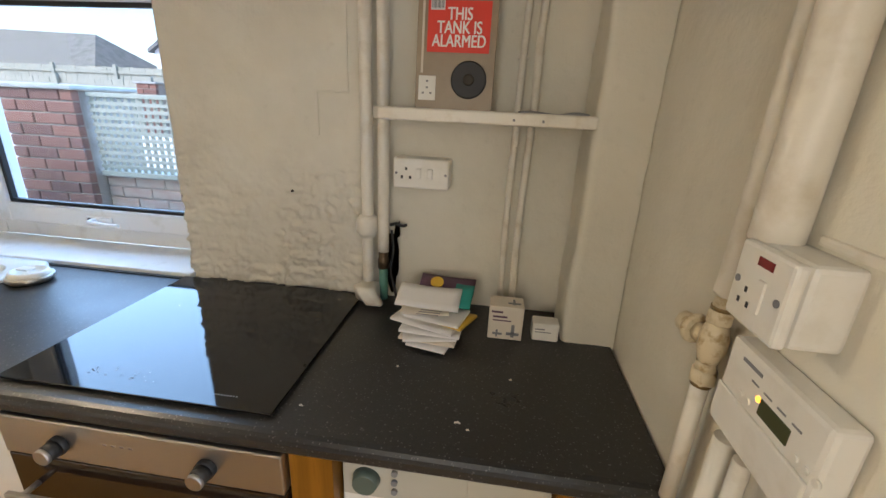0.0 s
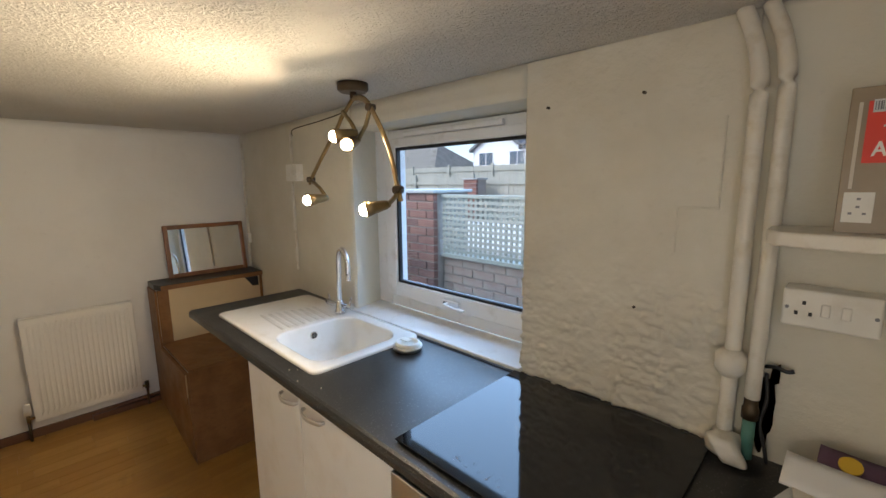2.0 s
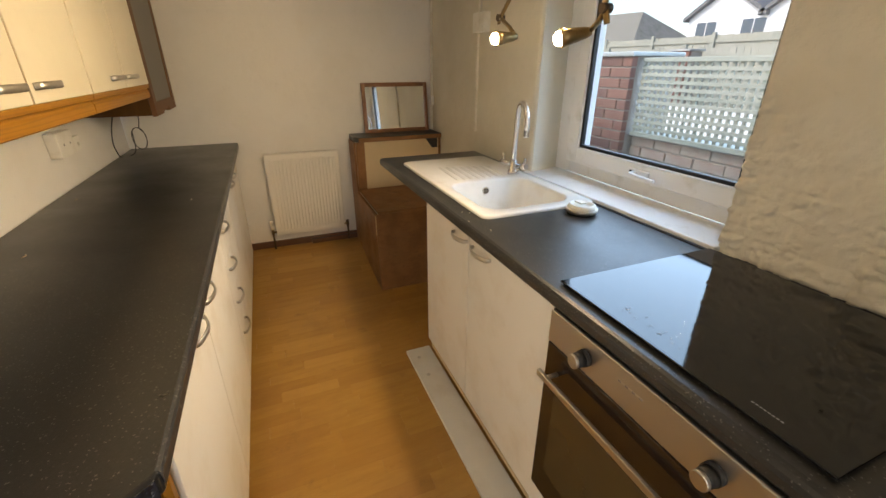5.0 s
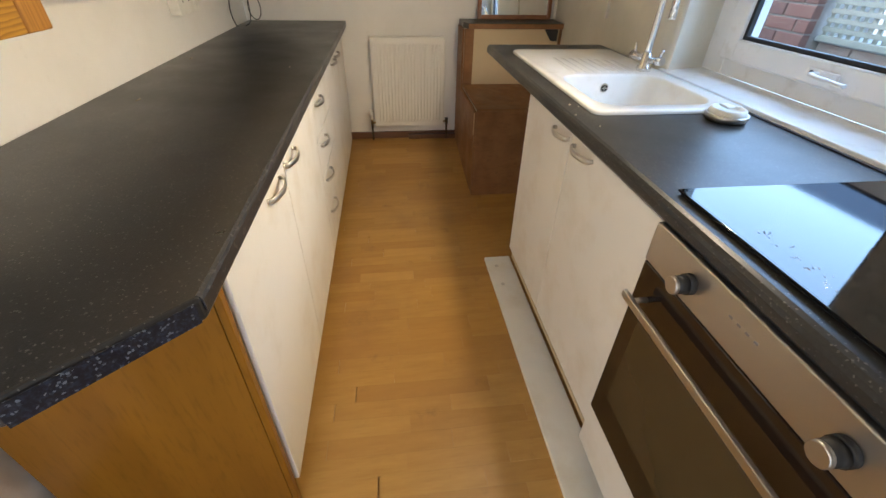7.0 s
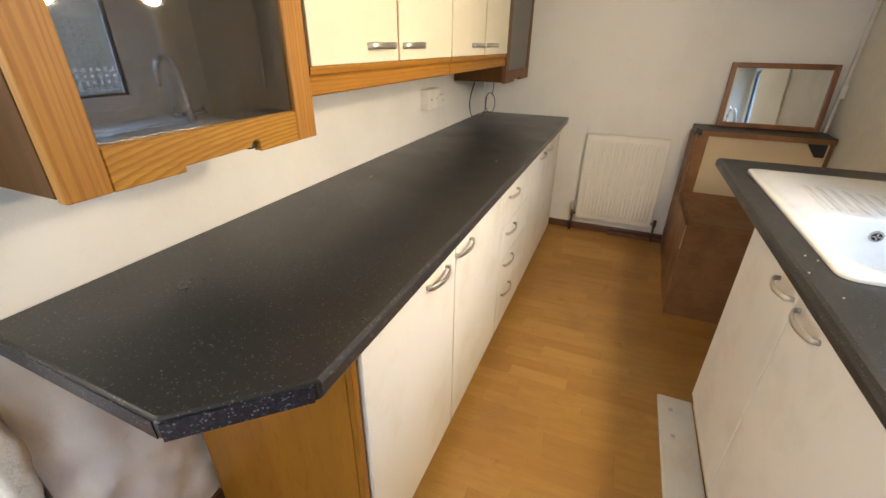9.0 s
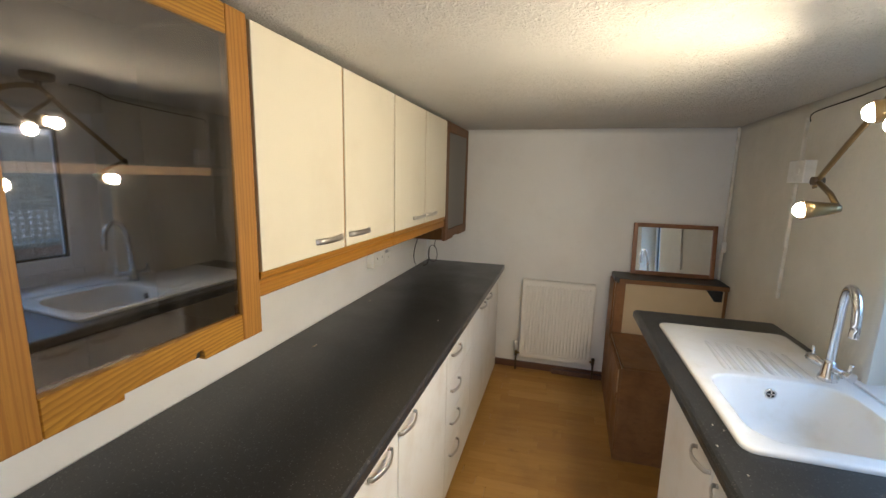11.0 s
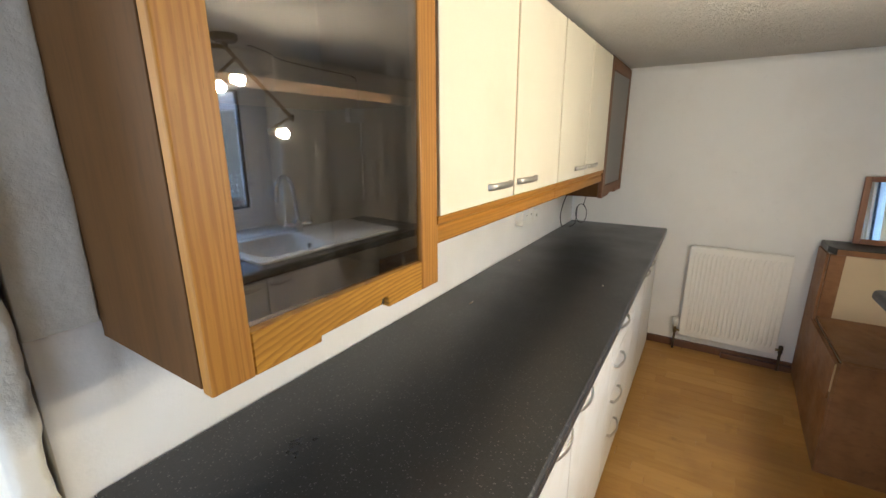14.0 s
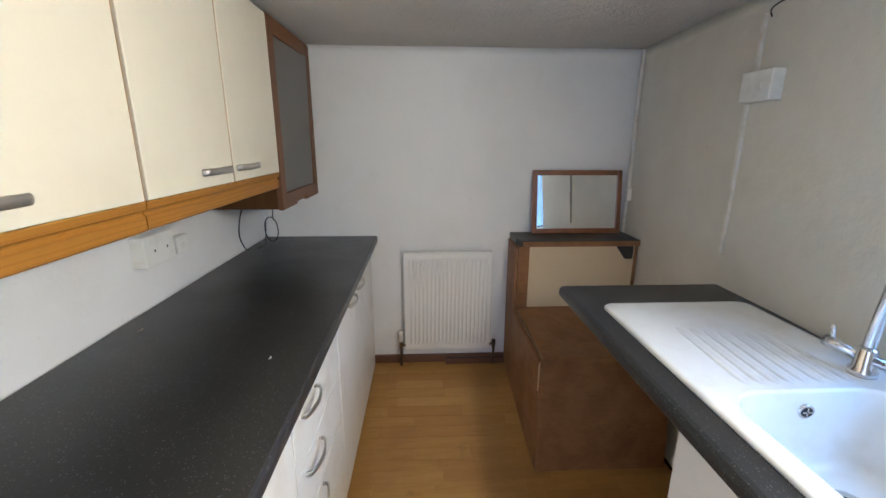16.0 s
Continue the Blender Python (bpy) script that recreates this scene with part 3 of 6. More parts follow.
# skirting under the radiator and beside the doorway
part("baseboard", boxes(((XF, 0.40, 0.07), (XF + 0.018, 1.37, 0.150)), bevel=0.003), "skirting", kind="structure")
part("baseboard", boxes(((-0.235, YL + 0.003, 0.0), (0.078, YL + 0.022, 0.09)), bevel=0.003), "skirting", kind="structure")
part("baseboard", boxes(((XF + 0.018, 1.0, 0.10), (XF + 0.05, 1.37, 0.135)), bevel=0.003), "skirting", kind="structure")


# ---------------------------------------------------------------- window
def build_window():
    y0, y1 = 2.150, 2.215
    fx0, fx1, fz0, fz1 = -1.338, OX1 - 0.004, 0.951, 1.806
    lw = 0.112
    w = part("window_frame", boxes(((fx0 - 0.010, y0, 0.9265), (fx0 + lw, y1, fz1 + 0.006)), ((fx1 - 0.052, y0, 0.9265), (fx1, y1, fz1)),
                                   ((fx0 + lw + 0.0005, y0 + 0.001, 0.9265), (fx1 - 0.0525, y1, fz0 + 0.045)), ((fx0 + lw + 0.0005, y0 + 0.001, fz1 - 0.05), (fx1 - 0.0525, y1, fz1)), bevel=0.004), "upvc", kind="structure")
    w.name = "window_1"
    tagged(w, "white plastic casement window frame with grubby corners")
    gx0, gx1, gz0, gz1 = -1.162, -0.402, 1.056, 1.722
    sx0, sx1, sz0, sz1 = fx0 + 0.100, fx1 - 0.040, fz0 + 0.032, 1.765
    ys = y0 - 0.022
    sash = boxes(((sx0, ys, sz0), (gx0, y1 - 0.012, sz1)), ((gx1, ys, sz0), (sx1, y1 - 0.012, sz1)),
                 ((gx0 - 0.004, ys, sz0), (gx1 + 0.004, y1 - 0.012, gz0)), ((gx0 - 0.004, ys, gz1), (gx1 + 0.004, y1 - 0.012, sz1)), bevel=0.007)
    part("sash", sash, "upvc", w, "white plastic opening sash")
    t = 0.013
    part("gasket", boxes(((gx0, ys + 0.012, gz0), (gx0 + t, ys + 0.03, gz1)), ((gx1 - t, ys + 0.012, gz0), (gx1, ys + 0.03, gz1)),
                         ((gx0 + t, ys + 0.012, gz0), (gx1 - t, ys + 0.03, gz0 + t)), ((gx0 + t, ys + 0.012, gz1 - t), (gx1 - t, ys + 0.03, gz1))), "black", w, "black rubber glazing gasket")
    pane = part("pane", boxes(((gx0 + 0.002, ys + 0.020, gz0 + 0.002), (gx1 - 0.002, ys + 0.024, gz1 - 0.002))), "glass", w, "clear window glass")
    pane.visible_shadow = False
    part("trickle_vent", boxes(((-1.10, y0 - 0.020, 1.768), (-0.52, y0 + 0.002, 1.792)), bevel=0.005), "upvc", w, "long white ventilation cover")
    hx = -0.760
    hb = boxes(((hx - 0.075, ys - 0.012, 1.010), (hx + 0.03, ys, 1.032)), bevel=0.005)
    handle = part("window_handle", hb, "upvc", w, "white window handle")
    part("lever", tube(smooth_line([(hx - 0.035, ys - 0.012, 1.021), (hx - 0.03, ys - 0.04, 1.021), (hx + 0.02, ys - 0.045, 1.018), (hx + 0.085, ys - 0.040, 1.014)]), 0.0075, 8, 0.8), "upvc", handle)
    part("lock_button", tube([(hx - 0.055, ys - 0.010, 1.021), (hx - 0.055, ys - 0.016, 1.021)], 0.006, 10), "black", handle)
    sill = prism([(OX0 - 0.035, 1.950), (OX1 + 0.006, 1.950), (OX1 + 0.006, 2.155), (-1.352, 2.155), (-1.352, 1.985), (OX0 - 0.035, 1.985)], 0.902, 0.926, bevel=0.004)
    part("window_sill", sill, "upvc", w, "white painted window sill with dusty edge")


build_window()


# ---------------------------------------------------------------- kitchen units
def bow_handle(parent, x0, x1, y, z, out, r=0.0030):
    """A bowed metal pull between x0 and x1 on a door whose face is at y; out is -1 or 1 along y."""
    d = 0.028 * out
    pts = smooth_line([(x0, y, z), (x0 + 0.006, y + d * 0.55, z), ((x0 + x1) / 2, y + d, z), (x1 - 0.006, y + d * 0.55, z), (x1, y, z)], 6)
    bm = add_tube(bmesh.new(), pts, [r * (0.8 + 0.5 * math.sin(math.pi * i / (len(pts) - 1))) for i in range(len(pts))], 10, 2.3)
    for x in (x0, x1):
        add_tube(bm, [(x, y - 0.001 * out, z), (x, y + 0.004 * out, z)], 0.0062, 10)
    bmesh.ops.recalc_face_normals(bm, faces=bm.faces)
    part("handle", bm, "nickel", parent, "bowed brushed nickel pull handle")


def door_panel(parent, name, x0, x1, z0, z1, y, out, mat, label, gap=0.0030):
    a, b = sorted((y, y - 0.017 * out))
    return part(name, boxes(((x0 + gap, a, z0), (x1 - gap, b, z1)), bevel=0.0015, seg=1), mat, parent, label)


# The brown ply default paints the shade in the gaps between doors.
def base_unit(x0, x1, yb, yf, z0, z1, name, label, mat="ply", top=True):
    """Carcass from the back yb to just behind the doors yf."""
    out = 1 if yf > yb else -1
    u = thing(name, ((x0 + x1) / 2, (yb + yf) / 2, 0.0), label, "kitchen cabinet")
    y0, y1 = sorted((yb, yf - 0.018 * out))
    e = 0.0008
    part("carcass", boxes(((x0 + e, y0, 0.10), (x0 + 0.016, y1, 0.868 if top else 0.74)), ((x1 - 0.016, y0, 0.10), (x1 - e, y1, 0.868)),
                          ((x0 + 0.016, y0, 0.10), (x1 - 0.016, y1, 0.118)), ((x0 + 0.016, y0 if out > 0 else y1 - 0.01, 0.118), (x1 - 0.016, y0 + 0.01 if out > 0 else y1, 0.868)),
                          *([((x0 + 0.016, y0, 0.852), (x1 - 0.016, y1, 0.868))] if top else [])), mat, u, "board carcass")
    return u, out


# run on the long wall
YF = 0.562
left = [(-1.322, -0.252, [(-0.252, -0.768, -0.563, -0.693), (-0.768, -1.322, -0.767, -0.897)]),
        (-2.815, -1.840, [(-1.840, -2.225, -2.060, -2.190), (-2.225, -2.815, -2.265, -2.400)])]
for x0, x1, doors in left:
    u, out = base_unit(x0, x1, 0.02, YF, 0, 0.87, "base_cabinet", "white double-door base cabinet under the black worktop")
    for a, b, h0, h1 in doors:
        d = door_panel(u, "door", b, a, 0.095, 0.862, YF, 1, "white_door", "plain off-white cabinet door with scuffs")
        bow_handle(d, h1, h0, YF, 0.795, 1)
    # plinth coloured near-black for the shade under the doors
    part("plinth", boxes(((x0 + 0.001, 0.47, floor_z(x0) * 0.5), (x1 - 0.002, 0.486, 0.098))), "dark_in", u, "recessed plinth board with its shade put into the colour")

u, out = base_unit(-1.838, -1.324, 0.02, YF, 0, 0.87, "drawer_unit", "white four-drawer kitchen base unit with bowed metal handles")
for z0, z1, zh in ((0.646, 0.862, 0.785), (0.474, 0.642, 0.613), (0.294, 0.470, 0.452), (0.095, 0.290, 0.290)):
    d = door_panel(u, "drawer_front", -1.838, -1.324, z0, z1, YF, 1, "white_door", "plain off-white drawer front")
    bow_handle(d, -1.532, -1.397, YF, zh - 0.008, 1)
# same near-black plinth, shade under the drawers put into its colour
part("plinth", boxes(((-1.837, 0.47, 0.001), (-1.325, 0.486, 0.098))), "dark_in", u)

# orange end panel
end = thing("end_panel", (-0.24, 0.28, 0), "orange wood-effect end panel with pale front edging", "kitchen cabinet")
part("board", boxes(((-0.249, -0.005, 0.0), (-0.232, 0.535, 0.868)), bevel=0.001, seg=1), "orange", end)
part("edging", boxes(((-0.249, 0.537, 0.0), (-0.231, 0.552, 0.868)), bevel=0.001, seg=1), "orange", end, "lighter orange edging strip")

# worktops
wt = prism([(XF + 0.006, YL + 0.006), (0.046, YL + 0.006), (0.056, 0.445), (-0.090, 0.602), (XF + 0.006, 0.602)], 0.870, 0.910, bevel=0.007, seg=3)
w1 = thing("worktop", (-1.4, 0.3, 0.87), "long black speckled worktop with a cut-off corner and worn edge", "worktop")
part("slab", wt, "worktop", w1)
part("front_edge", prism([(0.5965, 0.9112), (0.6015, 0.9085), (0.6040, 0.903), (0.6040, 0.885), (0.6025, 0.885), (0.6020, 0.902), (0.5985, 0.9085), (0.5950, 0.9104)], -1.25, -0.094, axis="x"), "worn", w1, "scuffed rounded front edge")
part("end_trim", prism([(0.0556, 0.452), (-0.0835, 0.5965), (-0.0820, 0.5978), (0.0571, 0.4533)], 0.873, 0.907), "trim_blue", w1, "blue-black speckled cut edge")
part("end_trim", prism([(0.0462, -0.02), (0.0556, 0.440), (0.0572, 0.440), (0.0478, -0.02)], 0.873, 0.907), "trim_blue", w1, "blue-black speckled cut edge")
WX0, WX1, WY0, WY1 = -1.950, XR - 0.004, 1.380, 1.990
nose = [(WY0 + 0.006, 0.870), (1.500, 0.870), (1.500, 0.910), (WY0 + 0.016, 0.910), (WY0 + 0.007, 0.907), (WY0 + 0.002, 0.901), (WY0, 0.893), (WY0, 0.878)]
wt = prism(nose, WX0, WX1, axis="x")
add_box(wt, (WX0, 1.500, 0.870), (-1.258, 1.896, 0.910))
add_box(wt, (-0.834, 1.500, 0.870), (WX1, 1.896, 0.910))
add_box(wt, (WX0, 1.896, 0.870), (WX1, WY1, 0.910))
w2 = thing("worktop", (-0.5, 1.68, 0.87), "black speckled worktop under the window, holding sink and hob", "worktop")
part("slab", wt, "worktop", w2)
part("back_seal", boxes(((-1.30, 1.938, 0.9105), (-0.30, 1.949, 0.914))), "black", w2, "dark joint behind the sink")

# sink unit
YR = 1.392
u, out = base_unit(-1.206, -0.290, 1.96, YR, 0, 0.87, "sink_base_cabinet", "off-white double-door cabinet under the sink, its plinth missing", "cream_board", False)
for a, b, h0, h1 in ((-1.206, -0.778, -0.900, -0.792), (-0.778, -0.290, -0.742, -0.624)):
    d = door_panel(u, "door", a, b, 0.160, 0.864, YR, -1, "white_door", "plain off-white cabinet door")
    bow_handle(d, h0, h1, YR, 0.842, -1)
for x in (-1.17, -0.35):
    part("leg", tube([(x, 1.50, 0.0), (x, 1.50, 0.10)], 0.018, 12), "black", u)

# loose plinth board on the floor
pb = thing("loose_plinth_board", (-0.5, 1.37, 0), "loose white plinth board lying flat on the wood floor", "board")
part("board", boxes(((-1.318, 1.307, 0.001), (0.60, 1.436, 0.018)), bevel=0.0015, seg=1), "white_door", pb)
for x in (-1.24, -1.10):
    part("screw_cap", tube([(x, 1.352, 0.0175), (x, 1.352, 0.0205)], 0.009, 12), "nickel", pb)


def build_oven():
    o = thing("built_in_oven", (-0.01, 1.6, 0), "built-in electric oven with steel control panel and dark glass door", "oven")
    x0, x1, yf = -0.288, 0.300, 1.378
    part("housing", boxes(((x0, yf + 0.03, 0.10), (x1, 1.93, 0.866))), "dark_in", o)
    part("control_panel", boxes(((x0 + 0.001, yf, 0.776), (x1 - 0.001, yf + 0.028, 0.866)), bevel=0.003), "steel", o, "brushed steel control panel with smudges")
    d = part("oven_door", boxes(((x0 + 0.001, yf + 0.002, 0.262), (x1 - 0.001, yf + 0.028, 0.772)), bevel=0.003), "oven_glass", o, "dark brown glass oven door")
    part("window_surround", boxes(((x0 + 0.05, yf + 0.0005, 0.36), (x1 - 0.05, yf + 0.004, 0.66)), bevel=0.001, seg=1), "oven_pane", d, "olive-brown see-through oven window")
    bm = boxes(((x0 + 0.022, yf - 0.040, 0.694), (x1 - 0.022, yf - 0.030, 0.712)), bevel=0.002)
    for x in (x0 + 0.05, x1 - 0.05):
        add_tube(bm, [(x, yf + 0.004, 0.702), (x, yf - 0.032, 0.702)], 0.006, 8)
    part("door_handle", bm, "steel", d, "straight steel bar handle")
    part("lower_panel", boxes(((x0 + 0.001, yf + 0.004, 0.10), (x1 - 0.001, yf + 0.022, 0.258))), "white_door", o, "white filler board")
    for x in (-0.153, 0.152):
        k = part("knob_base", tube([(x, yf + 0.001, 0.818), (x, yf - 0.012, 0.818)], 0.0195, 24), "black", o, "black collar of a control knob")
        bm = tube([(x, yf - 0.012, 0.818), (x, yf - 0.032, 0.818)], [0.018, 0.016], 24)
        part("knob", bm, "black", k, "black control knob")
        part("knob_face", tube([(x, yf - 0.0315, 0.818), (x, yf - 0.037, 0.818), (x, yf - 0.0385, 0.818)], [0.0165, 0.0165, 0.0145], 24), "steel", k, "steel knob face")
    for i in range(4):
        part("mark", boxes(((-0.06 + i * 0.018, yf - 0.0006, 0.830), (-0.052 + i * 0.018, yf + 0.001, 0.834))), "print", o)


build_oven()

fp = thing("filler_panel", (0.31, 1.6, 0), "orange wood-effect filler panel between oven and washing machine", "kitchen cabinet")
part("board", boxes(((0.303, 1.395, 0.0), (0.386, 1.93, 0.868)), bevel=0.001, seg=1), "orange", fp)
fp = thing("filler_panel", (0.84, 1.6, 0), "orange wood-effect filler panel beside the washing machine", "kitchen cabinet")
part("board", boxes(((0.784, 1.415, 0.0), (0.95, 1.80, 0.868)), bevel=0.001, seg=1), "orange", fp)


def build_washer():
    w = thing("washing_machine", (0.54, 1.7, 0), "white washing machine under the worktop, controls at the top", "washing machine")
    x0, x1, yf = 0.390, 0.780, 1.43
    part("cabinet", boxes(((x0, yf, 0.01), (x1, 1.95, 0.862)), bevel=0.004), "plastic", w)
    part("control_strip", boxes(((x0 + 0.004, yf - 0.008, 0.755), (x1 - 0.004, yf + 0.001, 0.855)), bevel=0.003), "plastic_shade", w, "white plastic control strip")
    part("dial", tube([(0.440, yf - 0.008, 0.800), (0.440, yf - 0.026, 0.800)], [0.027, 0.022], 24), "dial", w, "grey-green programme dial")
    part("drawer_front", boxes(((0.628, yf - 0.012, 0.765), (0.765, yf - 0.007, 0.845)), bevel=0.002), "plastic_shade", w)
    for i in range(3):
        part("button", tube([(0.494, yf - 0.008, 0.78 + i * 0.022), (0.494, yf - 0.014, 0.78 + i * 0.022)], 0.006, 10), "print", w)
    bm = bmesh.new()
    pts = [(0.585 + 0.15 * math.cos(a), yf - 0.01, 0.46 + 0.15 * math.sin(a)) for a in [2 * math.pi * k / 24 for k in range(25)]]
    add_tube(bm, pts, 0.018, 8, 1.0, Vector((0, 1, 0)))
    d = part("door_ring", bm, "plastic", w)
    part("door_glass", tube([(0.585, yf - 0.004, 0.46), (0.585, yf - 0.03, 0.46)], [0.14, 0.09], 24), "oven_glass", d)


build_washer()


def build_hob():
    h = thing("ceramic_hob", (-0.035, 1.69, 0.91), "black glass ceramic hob set into the worktop, slightly raised and dusty", "hob")
    part("seal", boxes(((-0.314, 1.425, 0.9105), (0.258, 1.940, 0.9145))), "black", h, "black rubber seal under the glass")
    part("glass", boxes(((-0.318, 1.419, 0.9150), (0.262, 1.945, 0.9200)), bevel=0.0015), "black_glass", h)
    part("maker_mark", boxes(*[((0.130 + 0.0062 * i, 1.449, 0.9201), (0.134 + 0.0062 * i, 1.4520, 0.9203)) for i in range(8)]), "print", h, "small grey maker's mark")
    dots = random.Random(9)
    bm = bmesh.new()
    for i in range(26):
        x, y, r = -0.16 + 0.17 * dots.random(), 1.47 + dots.uniform(-0.012, 0.016), dots.uniform(0.0008, 0.0024)
        add_box(bm, (x, y, 0.9200), (x + r * dots.uniform(1, 3), y + r, 0.9203))
    part("dried_splashes", bm, "print", h, "dried splash marks near the front edge", kind="stuff")


build_hob()


def build_sink():
    s = thing("kitchen_sink", (-1.3, 1.7, 0.91), "white one-bowl sink with ribbed drainer, lightly stained", "sink")
    X0, X1, Y0, Y1 = -1.750, -0.793, 1.454, 1.946
    bx0, bx1, by0, by1 = -1.250, -0.842, 1.497, 1.890
    zt = 0.923
    bm = bmesh.new()

    def ring(x0, x1, y0, y1, r, z, n=6):
        out = []
        for cx, cy, a0 in ((x1 - r, y1 - r, 0), (x0 + r, y1 - r, 90), (x0 + r, y0 + r, 180), (x1 - r, y0 + r, 270)):
            for k in range(n + 1):
                a = radians(a0 + 90 * k / n)
                out.append(bm.verts.new((cx + r * math.cos(a), cy + r * math.sin(a), z)))
        return out

    def bridge(a, b):
        for i in range(len(a)):
            j = (i + 1) % len(a)
            bm.faces.new((a[i], a[j], b[j], b[i])).smooth = True
    outer = [ring(X0, X1, Y0, Y1, 0.035, 0.911), ring(X0, X1, Y0, Y1, 0.035, 0.918), ring(X0 + 0.005, X1 - 0.005, Y0 + 0.005, Y1 - 0.005, 0.032, zt),
             ring(X0 + 0.014, X1 - 0.014, Y0 + 0.014, Y1 - 0.014, 0.03, zt)]
    inner = [ring(bx0, bx1, by0, by1, 0.085, zt), ring(bx0 + 0.004, bx1 - 0.004, by0 + 0.004, by1 - 0.004, 0.083, zt - 0.002),
             ring(bx0 + 0.007, bx1 - 0.008, by0 + 0.008, by1 - 0.008, 0.081, zt - 0.010), ring(bx0 + 0.011, bx1 - 0.014, by0 + 0.014, by1 - 0.014, 0.080, 0.86),
             ring(bx0 + 0.032, bx1 - 0.032, by0 + 0.032, by1 - 0.032, 0.075, 0.79), ring(bx0 + 0.042, bx1 - 0.042, by0 + 0.042, by1 - 0.042, 0.07, 0.768),
             ring(bx0 + 0.062, bx1 - 0.062, by0 + 0.062, by1 - 0.062, 0.06, 0.757), ring(bx0 + 0.15, bx1 - 0.15, by0 + 0.12, by1 - 0.12, 0.04, 0.752)]
    for a, b in zip(outer, outer[1:]):
        bridge(a, b)
    bridge(outer[-1], inner[0])
    for a, b in zip(inner, inner[1:]):
        bridge(a, b)
    bm.faces.new(inner[-1])
    bmesh.ops.recalc_face_normals(bm, faces=bm.faces)
    part("basin", bm, "sink", s, "white composite basin and surround")
    rb = bmesh.new()
    for i in range(8):
        y = 1.585 + i * 0.0345
        add_tube(rb, [(-1.58 + 0.008 * i, y + 0.008, zt - 0.006), (-1.54 + 0.008 * i, y + 0.007, zt - 0.0042), (-1.29, y - 0.003, zt - 0.0025), (-1.246, y - 0.005, zt - 0.009)], [0.006, 0.011, 0.013, 0.009], 14, 0.55)
    part("drainer_ribs", rb, "sink", s, "raised drainer ribs")
    o = part("overflow", tube([(-1.250, 1.697, 0.874), (-1.2355, 1.697, 0.873)], 0.017, 20), "chrome", s, "round chrome overflow grille")
    cr = boxes(((-1.2360, 1.686, 0.871), (-1.2335, 1.708, 0.875)), ((-1.2360, 1.695, 0.862), (-1.2335, 1.699, 0.884)))
    part("overflow_slots", tube([(-1.2365, 1.697, 0.873), (-1.2342, 1.697, 0.873)], 0.012, 16), "black", o)
    part("overflow_cross", cr, "chrome", o)
    w = part("waste", tube([(-1.110, 1.690, 0.753), (-1.110, 1.690, 0.757)], 0.04, 24), "chrome", s, "chrome plug waste")
    part("waste_hole", tube([(-1.110, 1.690, 0.7572), (-1.110, 1.690, 0.758)], 0.022, 20), "black", w)


build_sink()


def build_tap():
    x, y = -1.300, 1.876
    t = thing("mixer_tap", (x, y, 0.923), "chrome mixer tap with tall swan-neck spout and two lever handles", "tap")
    z = 0.923
    part("base", tube([(x, y, z), (x, y, z + 0.012), (x, y, z + 0.02), (x, y, z + 0.062), (x, y, z + 0.07)], [0.027, 0.027, 0.021, 0.019, 0.014], 20), "chrome", t)
    sp = smooth_line([(x, y, z + 0.06), (x + 0.012, y - 0.004, z + 0.18), (x + 0.030, y - 0.012, z + 0.275), (x + 0.065, y - 0.026, z + 0.322), (x + 0.108, y - 0.036, z + 0.330), (x + 0.143, y - 0.042, z + 0.295), (x + 0.155, y - 0.044, z + 0.24), (x + 0.156, y - 0.044, z + 0.197)], 6)
    part("spout", tube(sp, 0.0125, 14), "chrome", t, "curved chrome spout")
    for s in (-1, 1):
        b = tube([(x + s * 0.012, y + s * 0.004, z + 0.040), (x + s * 0.050, y + s * 0.012, z + 0.044), (x + s * 0.052, y + s * 0.012, z + 0.044), (x + s * 0.082, y + s * 0.018, z + 0.047)], [0.011, 0.0125, 0.015, 0.0145], 18)
        v = part("valve", b, "chrome", t)
        part("lever", tube([(x + s * 0.068, y + s * 0.014, z + 0.050), (x + s * 0.070, y + s * 0.014, z + 0.066), (x + s * 0.076, y + s * 0.014, z + 0.088)], [0.0065, 0.0048, 0.0055], 10), "chrome", v)


build_tap()

# soap dish
d = thing("soap_dish", (-0.735, 1.85, 0.91), "small white round plastic dish on the worktop beside the sink", "dish")
bm = bmesh.new()
prof = [(0.040, 0.911), (0.050, 0.914), (0.055, 0.930), (0.050, 0.944), (0.042, 0.946), (0.038, 0.938), (0.015, 0.934)]
rings = [[bm.verts.new((-0.735 + r * math.cos(2 * math.pi * k / 28), 1.825 + r * 0.9 * math.sin(2 * math.pi * k / 28), z)) for k in range(28)] for r, z in prof]
for a, b in zip(rings, rings[1:]):
    for k in range(28):
        bm.faces.new((a[k], a[(k + 1) % 28], b[(k + 1) % 28], b[k])).smooth = True
bm.faces.new(rings[-1]), bm.faces.new(rings[0][::-1])
bmesh.ops.recalc_face_normals(bm, faces=bm.faces)
part("bowl", bm, "plastic", d)
part("base_ring", tube([(-0.735, 1.825, 0.912), (-0.735, 1.825, 0.920), (-0.735, 1.825, 0.931)], [0.050, 0.0565, 0.0575], 28), "nickel", d, "dull metal lower ring")
part("clip", boxes(((-0.765, 1.812, 0.944), (-0.725, 1.839, 0.951)), bevel=0.003), "plastic", d)


